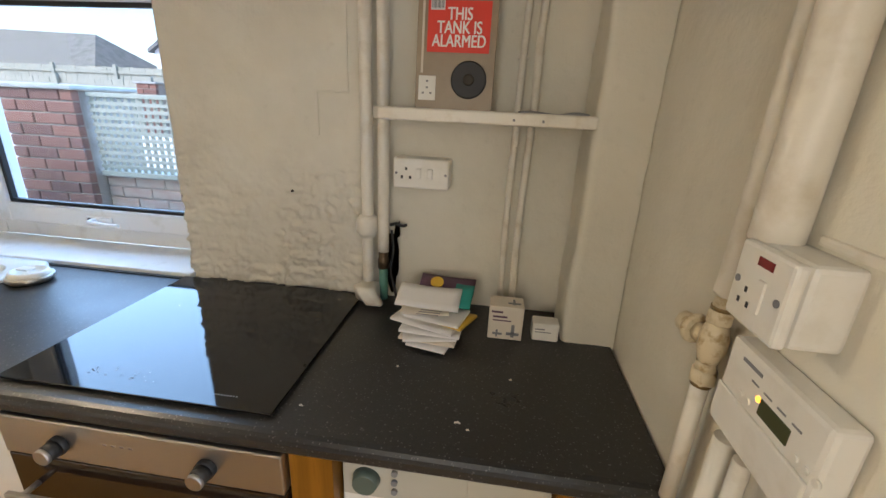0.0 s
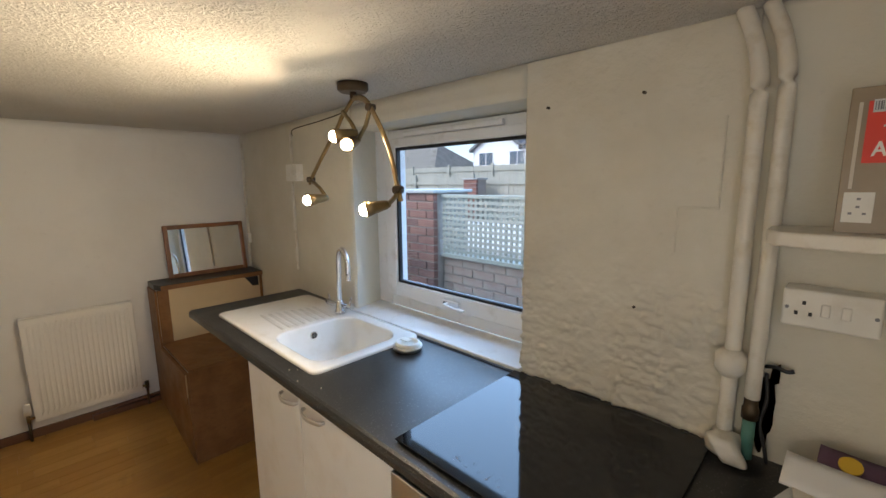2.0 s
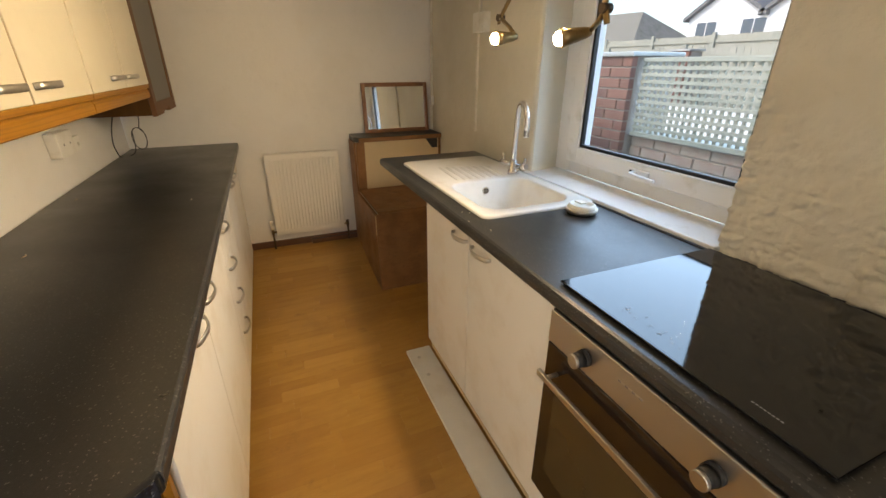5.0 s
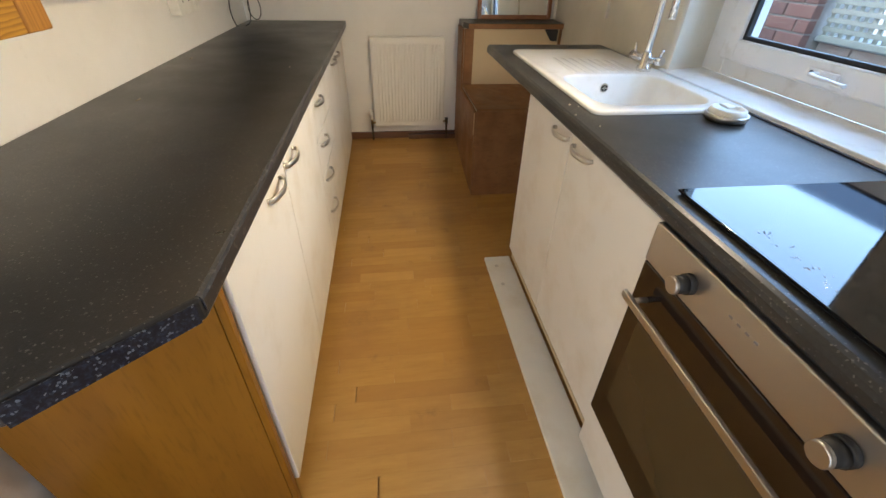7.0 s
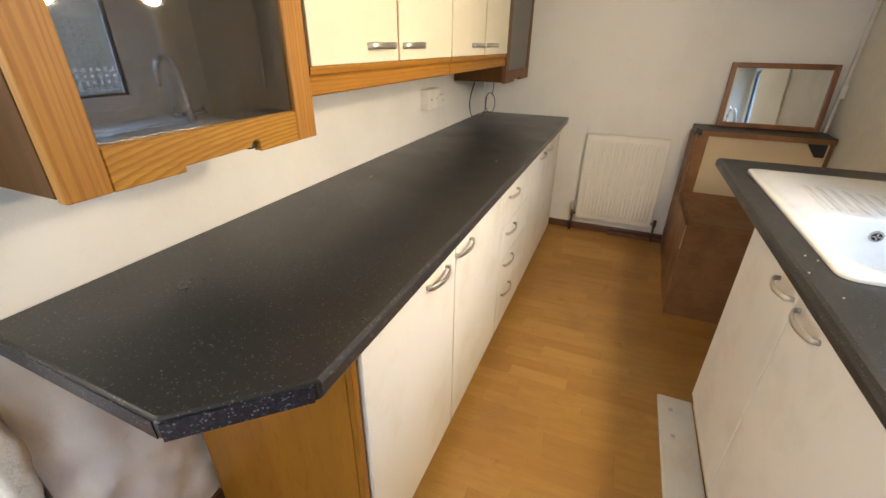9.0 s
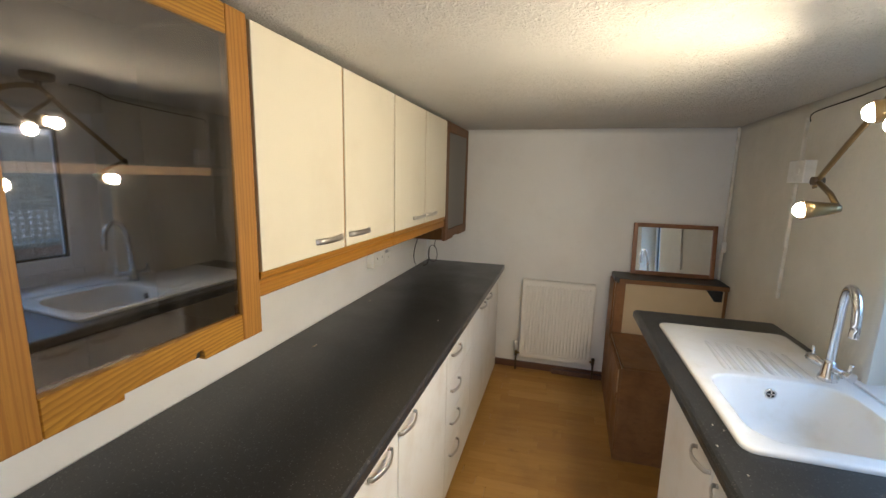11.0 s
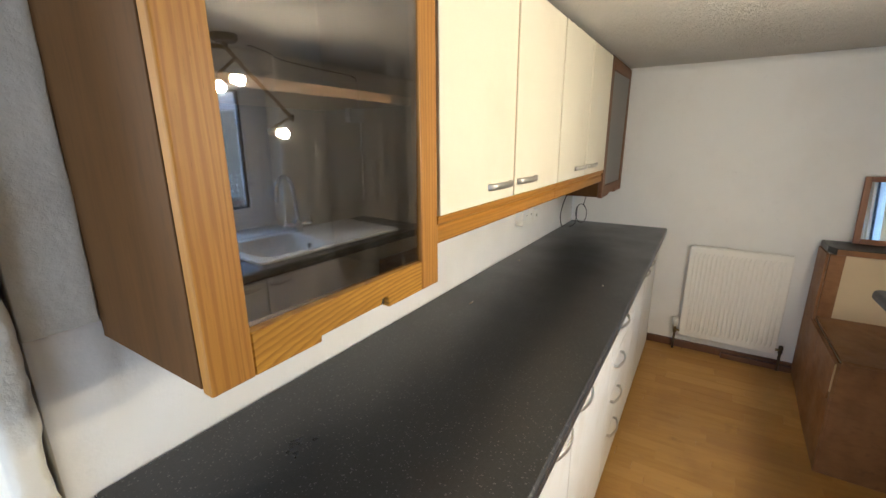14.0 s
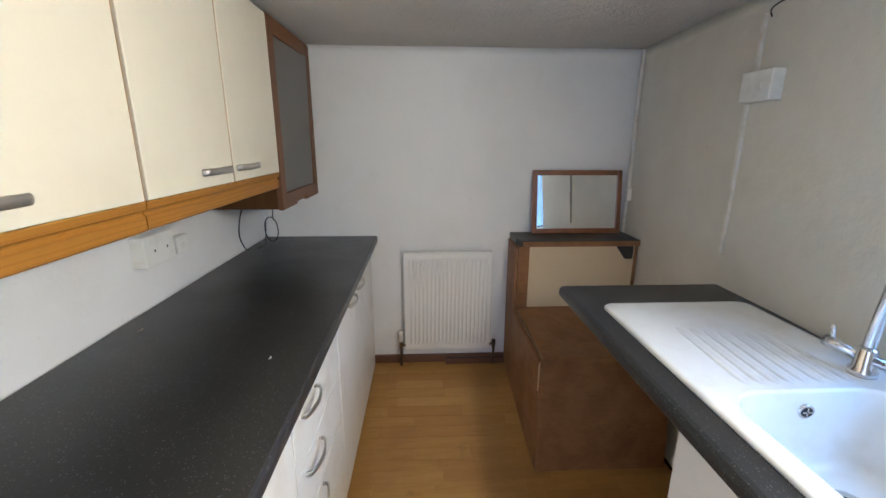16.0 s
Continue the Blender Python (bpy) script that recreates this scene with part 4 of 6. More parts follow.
# ---------------------------------------------------------------- wall cabinets
def flat_handle(parent, x0, x1, y, z):
    pts = smooth_line([(x0, y, z - 0.002), (x0 + 0.012, y + 0.016, z), ((x0 + x1) / 2, y + 0.022, z), (x1 - 0.012, y + 0.016, z), (x1, y, z - 0.002)], 4)
    bm = add_tube(bmesh.new(), pts, 0.0035, 8, 2.6)
    bmesh.ops.recalc_face_normals(bm, faces=bm.faces)
    part("handle", bm, "nickel", parent, "flat brushed nickel pull handle")


YC = 0.292


def wall_cab(x0, x1, splits, handles, label):
    u = thing("wall_cabinet", ((x0 + x1) / 2, 0.12, 1.31), label, "wall cabinet")
    e = 0.001
    part("carcass", boxes(((x0 + e, YL + 0.006, 1.300), (x0 + 0.016, YC - 0.02, 1.895)), ((x1 - 0.016, YL + 0.006, 1.300), (x1 - e, YC - 0.02, 1.895)),
                          ((x0 + 0.016, YL + 0.006, 1.300), (x1 - 0.016, YC - 0.02, 1.316)), ((x0 + 0.016, YL + 0.006, 1.879), (x1 - 0.016, YC - 0.02, 1.895)),
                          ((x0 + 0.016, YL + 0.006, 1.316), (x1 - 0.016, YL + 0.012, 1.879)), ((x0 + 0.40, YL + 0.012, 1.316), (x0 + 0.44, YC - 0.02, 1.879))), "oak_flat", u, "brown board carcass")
    for (a, b), (h0, h1) in zip(splits, handles):
        d = door_panel(u, "door", a, b, 1.3165, 1.893, YC, 1, "cream", "plain cream cabinet door", 0.0055)
        flat_handle(d, h0, h1, YC, 1.358)
    for a in (splits[0][0], splits[1][0]):
        part("edge_strip", boxes(((max(a, x0) - (0.0035 if a > x0 else 0), YC - 0.018, 1.316), (a + 0.0035, YC - 0.003, 1.892))), "oak_v", u, "oak edging between the doors")
    part("edge_strip", boxes(((x0 + e, YC - 0.018, 1.3125), (x1 - e, YC - 0.002, 1.3155))), "oak_h", u, "oak edging under the doors")
    part("pelmet", prism([(YC - 0.030, 1.252), (YC - 0.012, 1.252), (YC - 0.008, 1.256), (YC - 0.008, 1.282), (YC - 0.013, 1.288), (YC - 0.013, 1.293), (YC - 0.004, 1.299), (YC - 0.003, 1.312), (YC - 0.030, 1.312)], x0 + e, x1 - e, axis="x"), "oak_pelmet", u, "golden oak light pelmet")
    return u


wall_cab(-1.384, -0.540, [(-0.955, -0.540), (-1.384, -0.955)], [(-0.920, -0.780), (-1.122, -0.980)], "cream two-door wall cabinet with oak pelmet and flat metal handles")
wall_cab(-2.215, -1.386, [(-1.805, -1.386), (-2.215, -1.805)], [(-1.775, -1.620), (-1.985, -1.828)], "cream two-door wall cabinet with oak pelmet above the sockets")


def glass_cab(x0, x1, z0, label, notch, inner, glass, up="oak_v", level="oak_h"):
    u = thing("display_cabinet", ((x0 + x1) / 2, 0.12, z0), label, "wall cabinet")
    z1, yb = 1.900, YL + 0.006
    yf = YC - 0.024
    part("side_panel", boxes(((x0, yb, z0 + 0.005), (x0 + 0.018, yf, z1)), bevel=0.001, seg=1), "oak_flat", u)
    part("side_panel", boxes(((x1 - 0.018, yb, z0 + 0.005), (x1, yf, z1)), bevel=0.001, seg=1), "oak_flat", u, "oak-effect cabinet side, its shade put into the dark colour")
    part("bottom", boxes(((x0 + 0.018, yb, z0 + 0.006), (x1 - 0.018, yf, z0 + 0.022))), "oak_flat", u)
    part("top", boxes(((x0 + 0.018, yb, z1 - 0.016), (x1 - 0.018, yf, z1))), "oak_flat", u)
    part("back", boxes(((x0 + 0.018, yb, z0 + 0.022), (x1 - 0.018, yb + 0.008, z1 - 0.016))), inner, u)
    part("inner_shelf", boxes(((x0 + 0.019, yb + 0.01, 1.548), (x1 - 0.019, yf - 0.03, 1.564))), "shelf_pine", u, "pale pine inner shelf")
    st = 0.061
    d = part("door_stile", boxes(((x0, yf + 0.002, z0), (x0 + st, YC, z1)), bevel=0.003), up, u, "golden oak door frame upright")
    part("door_stile", boxes(((x1 - st, yf + 0.002, z0), (x1, YC, z1)), bevel=0.003), up, u, "golden oak door frame upright")
    part("door_rail", boxes(((x0 + st + 0.0005, yf + 0.002, z1 - st), (x1 - st - 0.0005, YC, z1)), bevel=0.003), level, u)
    a, b = x0 + st + 0.0005, x1 - st - 0.0005
    c0, c1 = notch
    poly = [(a, z0), (c0, z0), (c0, z0 + 0.016), (c0 + 0.004, z0 + 0.024), (c0 + 0.018, z0 + 0.022), (c0 + 0.022, z0 + 0.012), (c1, z0 + 0.010), (c1, z0), (b, z0), (b, z0 + 0.064), (a, z0 + 0.064)]
    part("door_rail", prism(poly, yf + 0.003, YC - 0.001, axis="y", bevel=0.0018, seg=1), level, u, "golden oak bottom rail with a cut finger grip")
    bm = boxes(((x0 + st - 0.004, yf + 0.0105, z0 + 0.059), (x1 - st + 0.004, yf + 0.0135, z1 - st + 0.003)))
    # the pane sits a little crooked in its rebate
    mid = Matrix.Translation(((x0 + x1) / 2, yf + 0.012, (z0 + z1) / 2))
    bmesh.ops.transform(bm, matrix=mid @ Matrix.Rotation(radians(-1.64), 4, "Z") @ Matrix.Rotation(radians(-0.61), 4, "X") @ mid.inverted(), verts=bm.verts)
    pane = part("pane", bm, glass, u, "smoked glass door pane")
    # black filler added where the finger grip is only a shaded hole
    part("catch", boxes(((c0 + 0.003, yf + 0.003, z0 + 0.006), (c0 + 0.019, YC - 0.012, z0 + 0.019))), "black", u, "black piece standing in for shade in the finger grip")
    pane.visible_shadow = False
    return u


# dark_in back: the cabinet's inner shade is painted, not its wood
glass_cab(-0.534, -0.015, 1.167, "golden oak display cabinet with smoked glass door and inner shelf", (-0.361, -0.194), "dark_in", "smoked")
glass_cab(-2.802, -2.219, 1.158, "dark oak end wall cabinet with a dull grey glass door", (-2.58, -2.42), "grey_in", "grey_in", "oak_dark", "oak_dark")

# ---------------------------------------------------------------- far end
def build_radiator():
    r = thing("radiator", (XF + 0.03, 1.0, 0.20), "white painted panel radiator with vertical ribs and scuffs", "radiator")
    y0, y1, z0, z1 = 0.750, 1.268, 0.205, 0.812
    xf = -2.782
    bm = bmesh.new()
    add_box(bm, (xf - 0.014, y0, z0), (xf - 0.004, y1, z1), 0.004)
    add_box(bm, (xf - 0.046, y0 + 0.01, z0 + 0.01), (xf - 0.038, y1 - 0.01, z1 - 0.01), 0.003)
    panel = part("panel", bm, "radiator", r, "white steel panel")
    n = 20
    for i in range(n):
        y = y0 + 0.035 + (y1 - y0 - 0.07) * i / (n - 1)
        part("rib", tube([(xf - 0.0055, y, z0 + 0.030), (xf - 0.0042, y, z0 + 0.05), (xf - 0.0042, y, z1 - 0.05), (xf - 0.0055, y, z1 - 0.030)], 0.0019, 10, 4.8), "radiator", panel)
    part("top_grille", boxes(((xf - 0.036, y0 + 0.003, z1 + 0.0005), (xf - 0.006, y1 - 0.003, z1 + 0.008)), bevel=0.002), "plastic", r)
    for y in (0.86, 1.16):
        part("bracket", boxes(((XF + 0.001, y, 0.3), (xf - 0.048, y + 0.03, 0.7))), "plastic", r)
    v = part("valve", tube([(xf - 0.008, y0 - 0.024, 0.215), (xf - 0.008, y0 - 0.024, 0.275)], 0.009, 12), "brass", r)
    part("valve_head", tube([(xf - 0.008, y0 - 0.024, 0.262), (xf - 0.008, y0 - 0.024, 0.325)], [0.017, 0.015], 16), "plastic", v, "white thermostat head")
    part("tail_pipe", tube([(xf - 0.008, y0 - 0.024, 0.215), (xf - 0.008, y0 - 0.024, 0.09)], 0.0075, 10), "brass_dark", r)
    part("link", tube([(xf - 0.008, y0 - 0.024, 0.235), (xf - 0.008, y0 + 0.004, 0.235)], 0.008, 10), "brass", r)
    part("lock_shield", tube([(xf - 0.008, y1 + 0.022, 0.215), (xf - 0.008, y1 + 0.022, 0.262)], 0.012, 12), "brass_dark", r)
    part("tail_pipe", tube([(xf - 0.008, y1 + 0.022, 0.215), (xf - 0.008, y1 + 0.022, 0.09)], 0.0075, 10), "brass_dark", r)
    part("link", tube([(xf - 0.008, y1 + 0.022, 0.235), (xf - 0.008, y1 - 0.004, 0.235)], 0.008, 10), "brass", r)


build_radiator()


def build_chest():
    c = thing("boxed_in_unit", (-2.4, 1.7, 0), "brown board boxing with cream panel, stepped under a top shelf", "box unit")
    part("step_front", prism([(-2.070, 0.0), (-2.020, 0.0), (-2.050, 0.34), (-2.055, 0.533), (-2.070, 0.533)], 1.372, 1.955, axis="y", bevel=0.0015, seg=1), "ply", c, "brown board front")
    part("step_top", boxes(((-2.635, 1.374, 0.534), (-2.053, 1.955, 0.548)), bevel=0.0015, seg=1), "ply", c, "brown board top")
    side = prism([(-2.815, 0.09), (-2.45, 0.045), (-2.022, 0.0), (-2.052, 0.34), (-2.060, 0.532), (-2.60, 0.532), (-2.62, 0.60), (-2.62, 0.893), (-2.815, 0.893)], 1.360, 1.372, axis="y")
    part("side_board", side, "ply", c, "brown board side")
    part("side_board", prism([(-2.600, 0.531), (-2.052, 0.531), (-2.056, 0.400), (-2.066, 0.352), (-2.125, 0.346), (-2.390, 0.362), (-2.600, 0.440)], 1.3525, 1.3595, axis="y", bevel=0.001, seg=1), "ply", c, "second brown board with a slanting broken lower edge")
    part("raw_edge", boxes(((-2.0545, 1.3530, 0.395), (-2.0500, 1.3590, 0.528))), "shelf_pine", c, "pale raw board edge")
    part("upright", boxes(((-2.628, 1.374, 0.549), (-2.612, 1.435, 0.893)), bevel=0.001, seg=1), "ply", c, "brown upright strip")
    part("upright", boxes(((-2.628, 2.010, 0.549), (-2.612, 2.028, 0.893)), bevel=0.001, seg=1), "ply", c)
    part("front_panel", boxes(((-2.627, 1.436, 0.549), (-2.614, 2.009, 0.893))), "cream_board", c, "cream painted front panel")
    part("shelf", prism([(-2.826, 1.368), (-2.66, 1.368), (-2.600, 1.392), (-2.600, 2.030), (-2.826, 2.030)], 0.894, 0.928, bevel=0.003), "worktop", c, "dark worktop shelf with a raw board edge")
    part("shelf_edge", boxes(((-2.599, 1.394, 0.896), (-2.596, 2.028, 0.924))), "ply", c, "raw chipboard edge")
    part("bracket", prism([(1.905, 0.893), (1.995, 0.893), (1.995, 0.825), (1.955, 0.825)], -2.611, -2.596, axis="x", bevel=0.002), "black", c, "black plastic bracket")


build_chest()


def build_mirror():
    y0, y1, z0, z1 = 1.480, 1.990, 0.930, 1.285
    m = thing("framed_mirror", (-2.78, 1.72, 0.929), "small rectangular mirror in a dark wood frame leaning on the wall", "mirror")
    b = 0.028
    lean = Matrix.Translation((-2.772, 0, z0)) @ Matrix.Rotation(radians(-7), 4, "Y") @ Matrix.Translation((2.772, 0, -z0))
    for lo, hi in (((-2.780, y0, z0), (-2.762, y0 + b, z1)), ((-2.780, y1 - b, z0), (-2.762, y1, z1)), ((-2.780, y0 + b, z0), (-2.762, y1 - b, z0 + b)), ((-2.780, y0 + b, z1 - b), (-2.762, y1 - b, z1))):
        bm = boxes((lo, hi), bevel=0.004)
        bmesh.ops.transform(bm, matrix=lean, verts=bm.verts)
        part("frame_strip", bm, "mirror_frame", m, "dark wood frame strip")
    bm = boxes(((-2.776, y0 + b - 0.003, z0 + b - 0.003), (-2.770, y1 - b + 0.003, z1 - b + 0.003)))
    bmesh.ops.transform(bm, matrix=lean, verts=bm.verts)
    part("mirror_glass", bm, "mirror", m, "silvered mirror glass")


build_mirror()


# ---------------------------------------------------------------- ceiling lamp
def build_lamp():
    base = Vector((-0.895, 1.728, ZC))
    l = thing("ceiling_lamp", tuple(base), "antique brass ceiling lamp with four adjustable arms and lit spot bulbs", "ceiling lamp")
    part("ceiling_rose", tube([base + Vector((0, 0, -0.003)), base + Vector((0, 0, -0.026)), base + Vector((0, 0, -0.034))], [0.056, 0.056, 0.046], 28), "brass_dark", l, "round dark bronze ceiling plate")
    hub = base + Vector((0, 0, -0.055))
    part("hub", tube([base + Vector((0, 0, -0.03)), hub], 0.012, 12), "brass_dark", l)
    el_r, el_l = Vector((-0.529, 1.626, 1.535)), Vector((-1.187, 1.700, 1.571))
    mid_r = Vector((-0.715, 1.672, 1.800))
    arms = [([hub, Vector((-0.805, 1.70, 1.845)), mid_r, Vector((-0.600, 1.648, 1.670)), el_r, el_r + Vector((0.012, 0, -0.035))], 3),
            ([hub, Vector((-0.945, 1.71, 1.80)), Vector((-0.985, 1.71, 1.76)), Vector((-1.09, 1.705, 1.665)), el_l, el_l + Vector((-0.008, 0, -0.02))], 2)]
    for pts, b in arms:
        a = part("arm", tube(smooth_line(pts, 5), 0.0105, 8, 0.45, Vector((0, 1, 0))), "brass", l, "flat curved brass arm")
        end = Vector(pts[-2])
        part("joint", tube([end + Vector((0, -0.014, 0)), end + Vector((0, 0.014, 0))], 0.012, 12), "brass_dark", a)
    part("joint", tube([mid_r + Vector((0, -0.014, 0)), mid_r + Vector((0, 0.014, 0))], 0.012, 12), "brass_dark", l)
    starts = [Vector((-0.925, 1.70, 1.815)), mid_r, el_l, el_r]
    for (p, w), s in zip(BULBS, starts):
        p, w = Vector(p), Vector(w).normalized()
        back = p - w * 0.075
        h = part("lamp_head", tube([p - w * 0.085, p - w * 0.07, p - w * 0.03, p - w * 0.004], [0.010, 0.015, 0.021, 0.026], 20), "brass", l, "small brass spotlight head")
        part("stem", tube([s, (s + back) / 2 + Vector((0, 0.01, 0)), p - w * 0.08], 0.0075, 8), "brass", h)
        part("bulb", tube([p - w * 0.006, p + w * 0.006, p + w * 0.014], [0.020, 0.018, 0.009], 20), "bulb", h, "glowing warm bulb")


build_lamp()


# ---------------------------------------------------------------- wall fittings
def socket_plate(name, at, size, label, axis="y", sgn=-1, depth=0.032, mat="plastic"):
    """A rounded box on a wall; at = middle on the wall, size = (width, height)."""
    x, y, z = at
    w, h = size
    t = thing(name, at, label, "socket")
    if axis == "y":
        lo, hi = (x - w / 2, min(y, y + sgn * depth), z - h / 2), (x + w / 2, max(y, y + sgn * depth), z + h / 2)
    else:
        lo, hi = (min(y, 0), 0, 0), (0, 0, 0)
    part("plate", boxes((lo, hi), bevel=0.004), mat, t)
    return t


# double socket by the hob
SHIFT[0] = Vector((0.005, 0, 0.007))
t = socket_plate("double_socket", (0.431, 1.972, 1.290), (0.146, 0.078), "white double socket on a surface box, slightly grubby", depth=0.062)
yf = 1.910
for cx in (0.392,):
    for dx, dz in ((0, 0.012), (-0.011, -0.010), (0.011, -0.010)):
        part("pin_hole", boxes(((cx + dx - 0.003, yf - 0.0006, 1.290 + dz - 0.004), (cx + dx + 0.003, yf + 0.002, 1.290 + dz + 0.004))), "black", t)
for cx in (0.425, 0.455):
    part("rocker", boxes(((cx - 0.007, yf - 0.004, 1.278), (cx + 0.007, yf + 0.001, 1.304)), bevel=0.002), "plastic", t)
for cx in (0.366, 0.496):
    part("screw", tube([(cx, yf + 0.001, 1.290), (cx, yf - 0.0012, 1.290)], 0.0035, 10), "print", t)

SHIFT[0] = Vector((0.03, 0, 0))
# sockets on the long wall
t = socket_plate("double_socket", (-1.865, YL + 0.001, 1.100), (0.155, 0.100), "old white double socket box on the long wall", sgn=1, depth=0.045)
for cx in (-1.90, -1.835):
    part("pin_hole", boxes(((cx - 0.003, YL + 0.0455, 1.095), (cx + 0.003, YL + 0.0468, 1.103))), "black", t)
t = socket_plate("single_switch", (-2.017, YL + 0.001, 1.078), (0.078, 0.062), "small white fused switch box beside a double socket", sgn=1, depth=0.03)
part("toggle", boxes(((-2.024, YL + 0.030, 1.068), (-2.010, YL + 0.040, 1.085)), bevel=0.002), "plastic", t)

# window-wall switch box and cable trunking
t = socket_plate("surface_switch", (-1.920, YW + 0.025, 1.617), (0.130, 0.096), "white double switch box high on the wall", depth=0.045)
part("rocker", boxes(((-1.905, YW - 0.024, 1.604), (-1.890, YW - 0.018, 1.630)), bevel=0.002), "plastic", t)
t = thing("cable_trunking", (-1.99, YW, 1.3), "thin white cable trunking down the painted wall", "trunking")
part("strip", boxes(((-2.000, YW + 0.014, 1.03), (-1.986, YW + 0.028, 1.566)), bevel=0.002), "pipe", t)
part("strip", boxes(((-1.985, YW + 0.014, 1.658), (-1.972, YW + 0.028, 1.85)), bevel=0.002), "pipe", t)
t = thing("cable_trunking", (XF, 1.94, 1.3), "white corner cable trunking with a small junction box", "trunking")
part("strip", boxes(((XF + 0.001, 2.018, 0.93), (XF + 0.017, 2.034, 1.14)), bevel=0.002), "pipe", t)
part("strip", boxes(((XF + 0.001, 2.022, 1.18), (XF + 0.017, 2.038, 1.905)), bevel=0.002), "pipe", t)
part("junction_box", boxes(((XF + 0.001, 2.015, 1.115), (XF + 0.035, 2.050, 1.185)), bevel=0.004), "plastic", t)

# cable over the window to the lamp
t = thing("surface_cable", (-1.5, 1.95, 1.87), "thin grey cable along the top of the painted wall", "cable")
part("cable", tube(smooth_line([(-1.95, YW + 0.018, 1.83), (-1.93, YW + 0.018, 1.865), (-1.62, YW + 0.004, 1.875), (-1.36, YW - 0.008, 1.890), (-1.30, YW - 0.02, 1.908), (-1.12, 1.85, 1.909), (-1.10, 1.84, 1.895)], 5), 0.0025, 6), "grime", t)

SHIFT[0] = Vector((0.0, 0, 0))
# cables under the end cabinet
t = thing("loose_cable", (-2.55, 0.1, 1.1), "loose black cable hanging in a loop under the cabinet", "cable")
part("cable", tube(smooth_line([(-2.38, 0.06, 1.165), (-2.39, 0.03, 1.08), (-2.42, 0.010, 1.00), (-2.48, 0.004, 0.93), (-2.52, 0.004, 0.915)], 6), 0.0030, 6), "black", t)
loop = [(-2.58 + 0.02 * math.cos(a), 0.100 + 0.040 * math.cos(a), 1.005 + 0.062 * math.sin(a)) for a in [radians(70 - 24 * k) for k in range(28)]]
part("cable", tube(smooth_line([(-2.50, 0.14, 1.165), (-2.53, 0.135, 1.12)] + loop + [(-2.56, 0.070, 0.94), (-2.54, 0.04, 0.915)], 3), 0.0026, 6), "black", t)

SHIFT[0] = Vector((0.043, 0, 0.006))
# pipes by the shelf
t = thing("heating_pipe", (0.24, 1.94, 1.4), "white painted heating pipe with a bulky old joint", "pipe")
part("pipe", tube(smooth_line([(0.196, 1.956, 1.908), (0.221, 1.947, 1.84), (0.235, 1.941, 1.775), (0.239, 1.938, 1.70), (0.240, 1.938, 1.45), (0.241, 1.938, 1.20), (0.240, 1.940, 0.96)], 5), 0.0165, 14), "pipe", t)
part("joint", tube([(0.240, 1.938, 1.10), (0.240, 1.938, 1.118), (0.240, 1.938, 1.15), (0.240, 1.938, 1.165)], [0.020, 0.032, 0.032, 0.020], 16), "pipe", t, "lumpy painted joint")
bm = lumpy_box((0.212, 1.868, 0.912), (0.272, 1.945, 0.966), 0.010, 0.010, 41)
for v in bm.verts:
    v.co.x += 0.030 * (0.966 - v.co.z) / 0.054 * (1 if v.co.y < 1.90 else 0.2) + 0.010 * n3(v.co.x * 40, v.co.y * 40, 2)
part("foot", bm, "pipe", t, "lump of white filler at the pipe foot")
t = thing("heating_pipe", (0.285, 1.94, 1.4), "white painted heating pipe ending in a dark fitting", "pipe")
part("pipe", tube(smooth_line([(0.240, 1.958, 1.908), (0.264, 1.948, 1.85), (0.279, 1.941, 1.785), (0.284, 1.938, 1.71), (0.286, 1.938, 1.45), (0.286, 1.938, 1.06)], 5), 0.0155, 14), "pipe", t)
part("fitting", tube([(0.286, 1.938, 1.062), (0.286, 1.938, 1.04), (0.286, 1.938, 1.035), (0.286, 1.938, 1.01)], [0.014, 0.014, 0.017, 0.017], 14), "brass_dark", t, "dark compression fitting")
part("sleeve", tube([(0.286, 1.938, 1.01), (0.286, 1.938, 0.912)], 0.013, 12), "green", t, "green plastic pipe sleeve")
part("cable", tube(smooth_line([(0.305, 1.955, 1.12), (0.312, 1.948, 1.06), (0.305, 1.945, 1.0), (0.318, 1.940, 0.95), (0.325, 1.938, 0.914)], 5), 0.004, 6), "black", t, "black cable tail")
t = thing("wall_damage", (0.31, 1.965, 1.05), "dark ragged hole in the plaster beside the pipes", "hole")
bm = bmesh.new()
ring = []
for k in range(26):
    a = 2 * math.pi * k / 26
    r = 1 + 0.45 * n3(math.cos(a) * 2.5, math.sin(a) * 2.5, 3)
    ring.append(bm.verts.new((0.309 + 0.017 * r * math.cos(a) + (0.012 if math.sin(a) > 0.8 else 0), 1.957, 1.03 + 0.105 * r * math.sin(a))))
bm.faces.new(ring)
bmesh.ops.solidify(bm, geom=bm.faces[:], thickness=0.004)
part("hole", bm, "grime", t)
t = thing("cable_stub", (0.325, 1.95, 1.14), "short black cable stub sticking out of the wall", "cable")
part("cable", tube(smooth_line([(0.302, 1.955, 1.135), (0.322, 1.945, 1.142), (0.340, 1.943, 1.138), (0.352, 1.945, 1.142)], 4), 0.0045, 6), "black", t)

t = thing("thin_pipe", (0.63, 1.94, 1.4), "thin white painted copper pipe", "pipe")
part("pipe", tube(smooth_line([(0.632, 1.950, 1.908), (0.630, 1.945, 1.75), (0.626, 1.945, 1.48), (0.624, 1.945, 1.17), (0.629, 1.945, 0.906)], 4), 0.0085, 10), "pipe", t)
t = thing("thin_pipe", (0.67, 1.94, 1.4), "thin white painted copper pipe with a bend", "pipe")
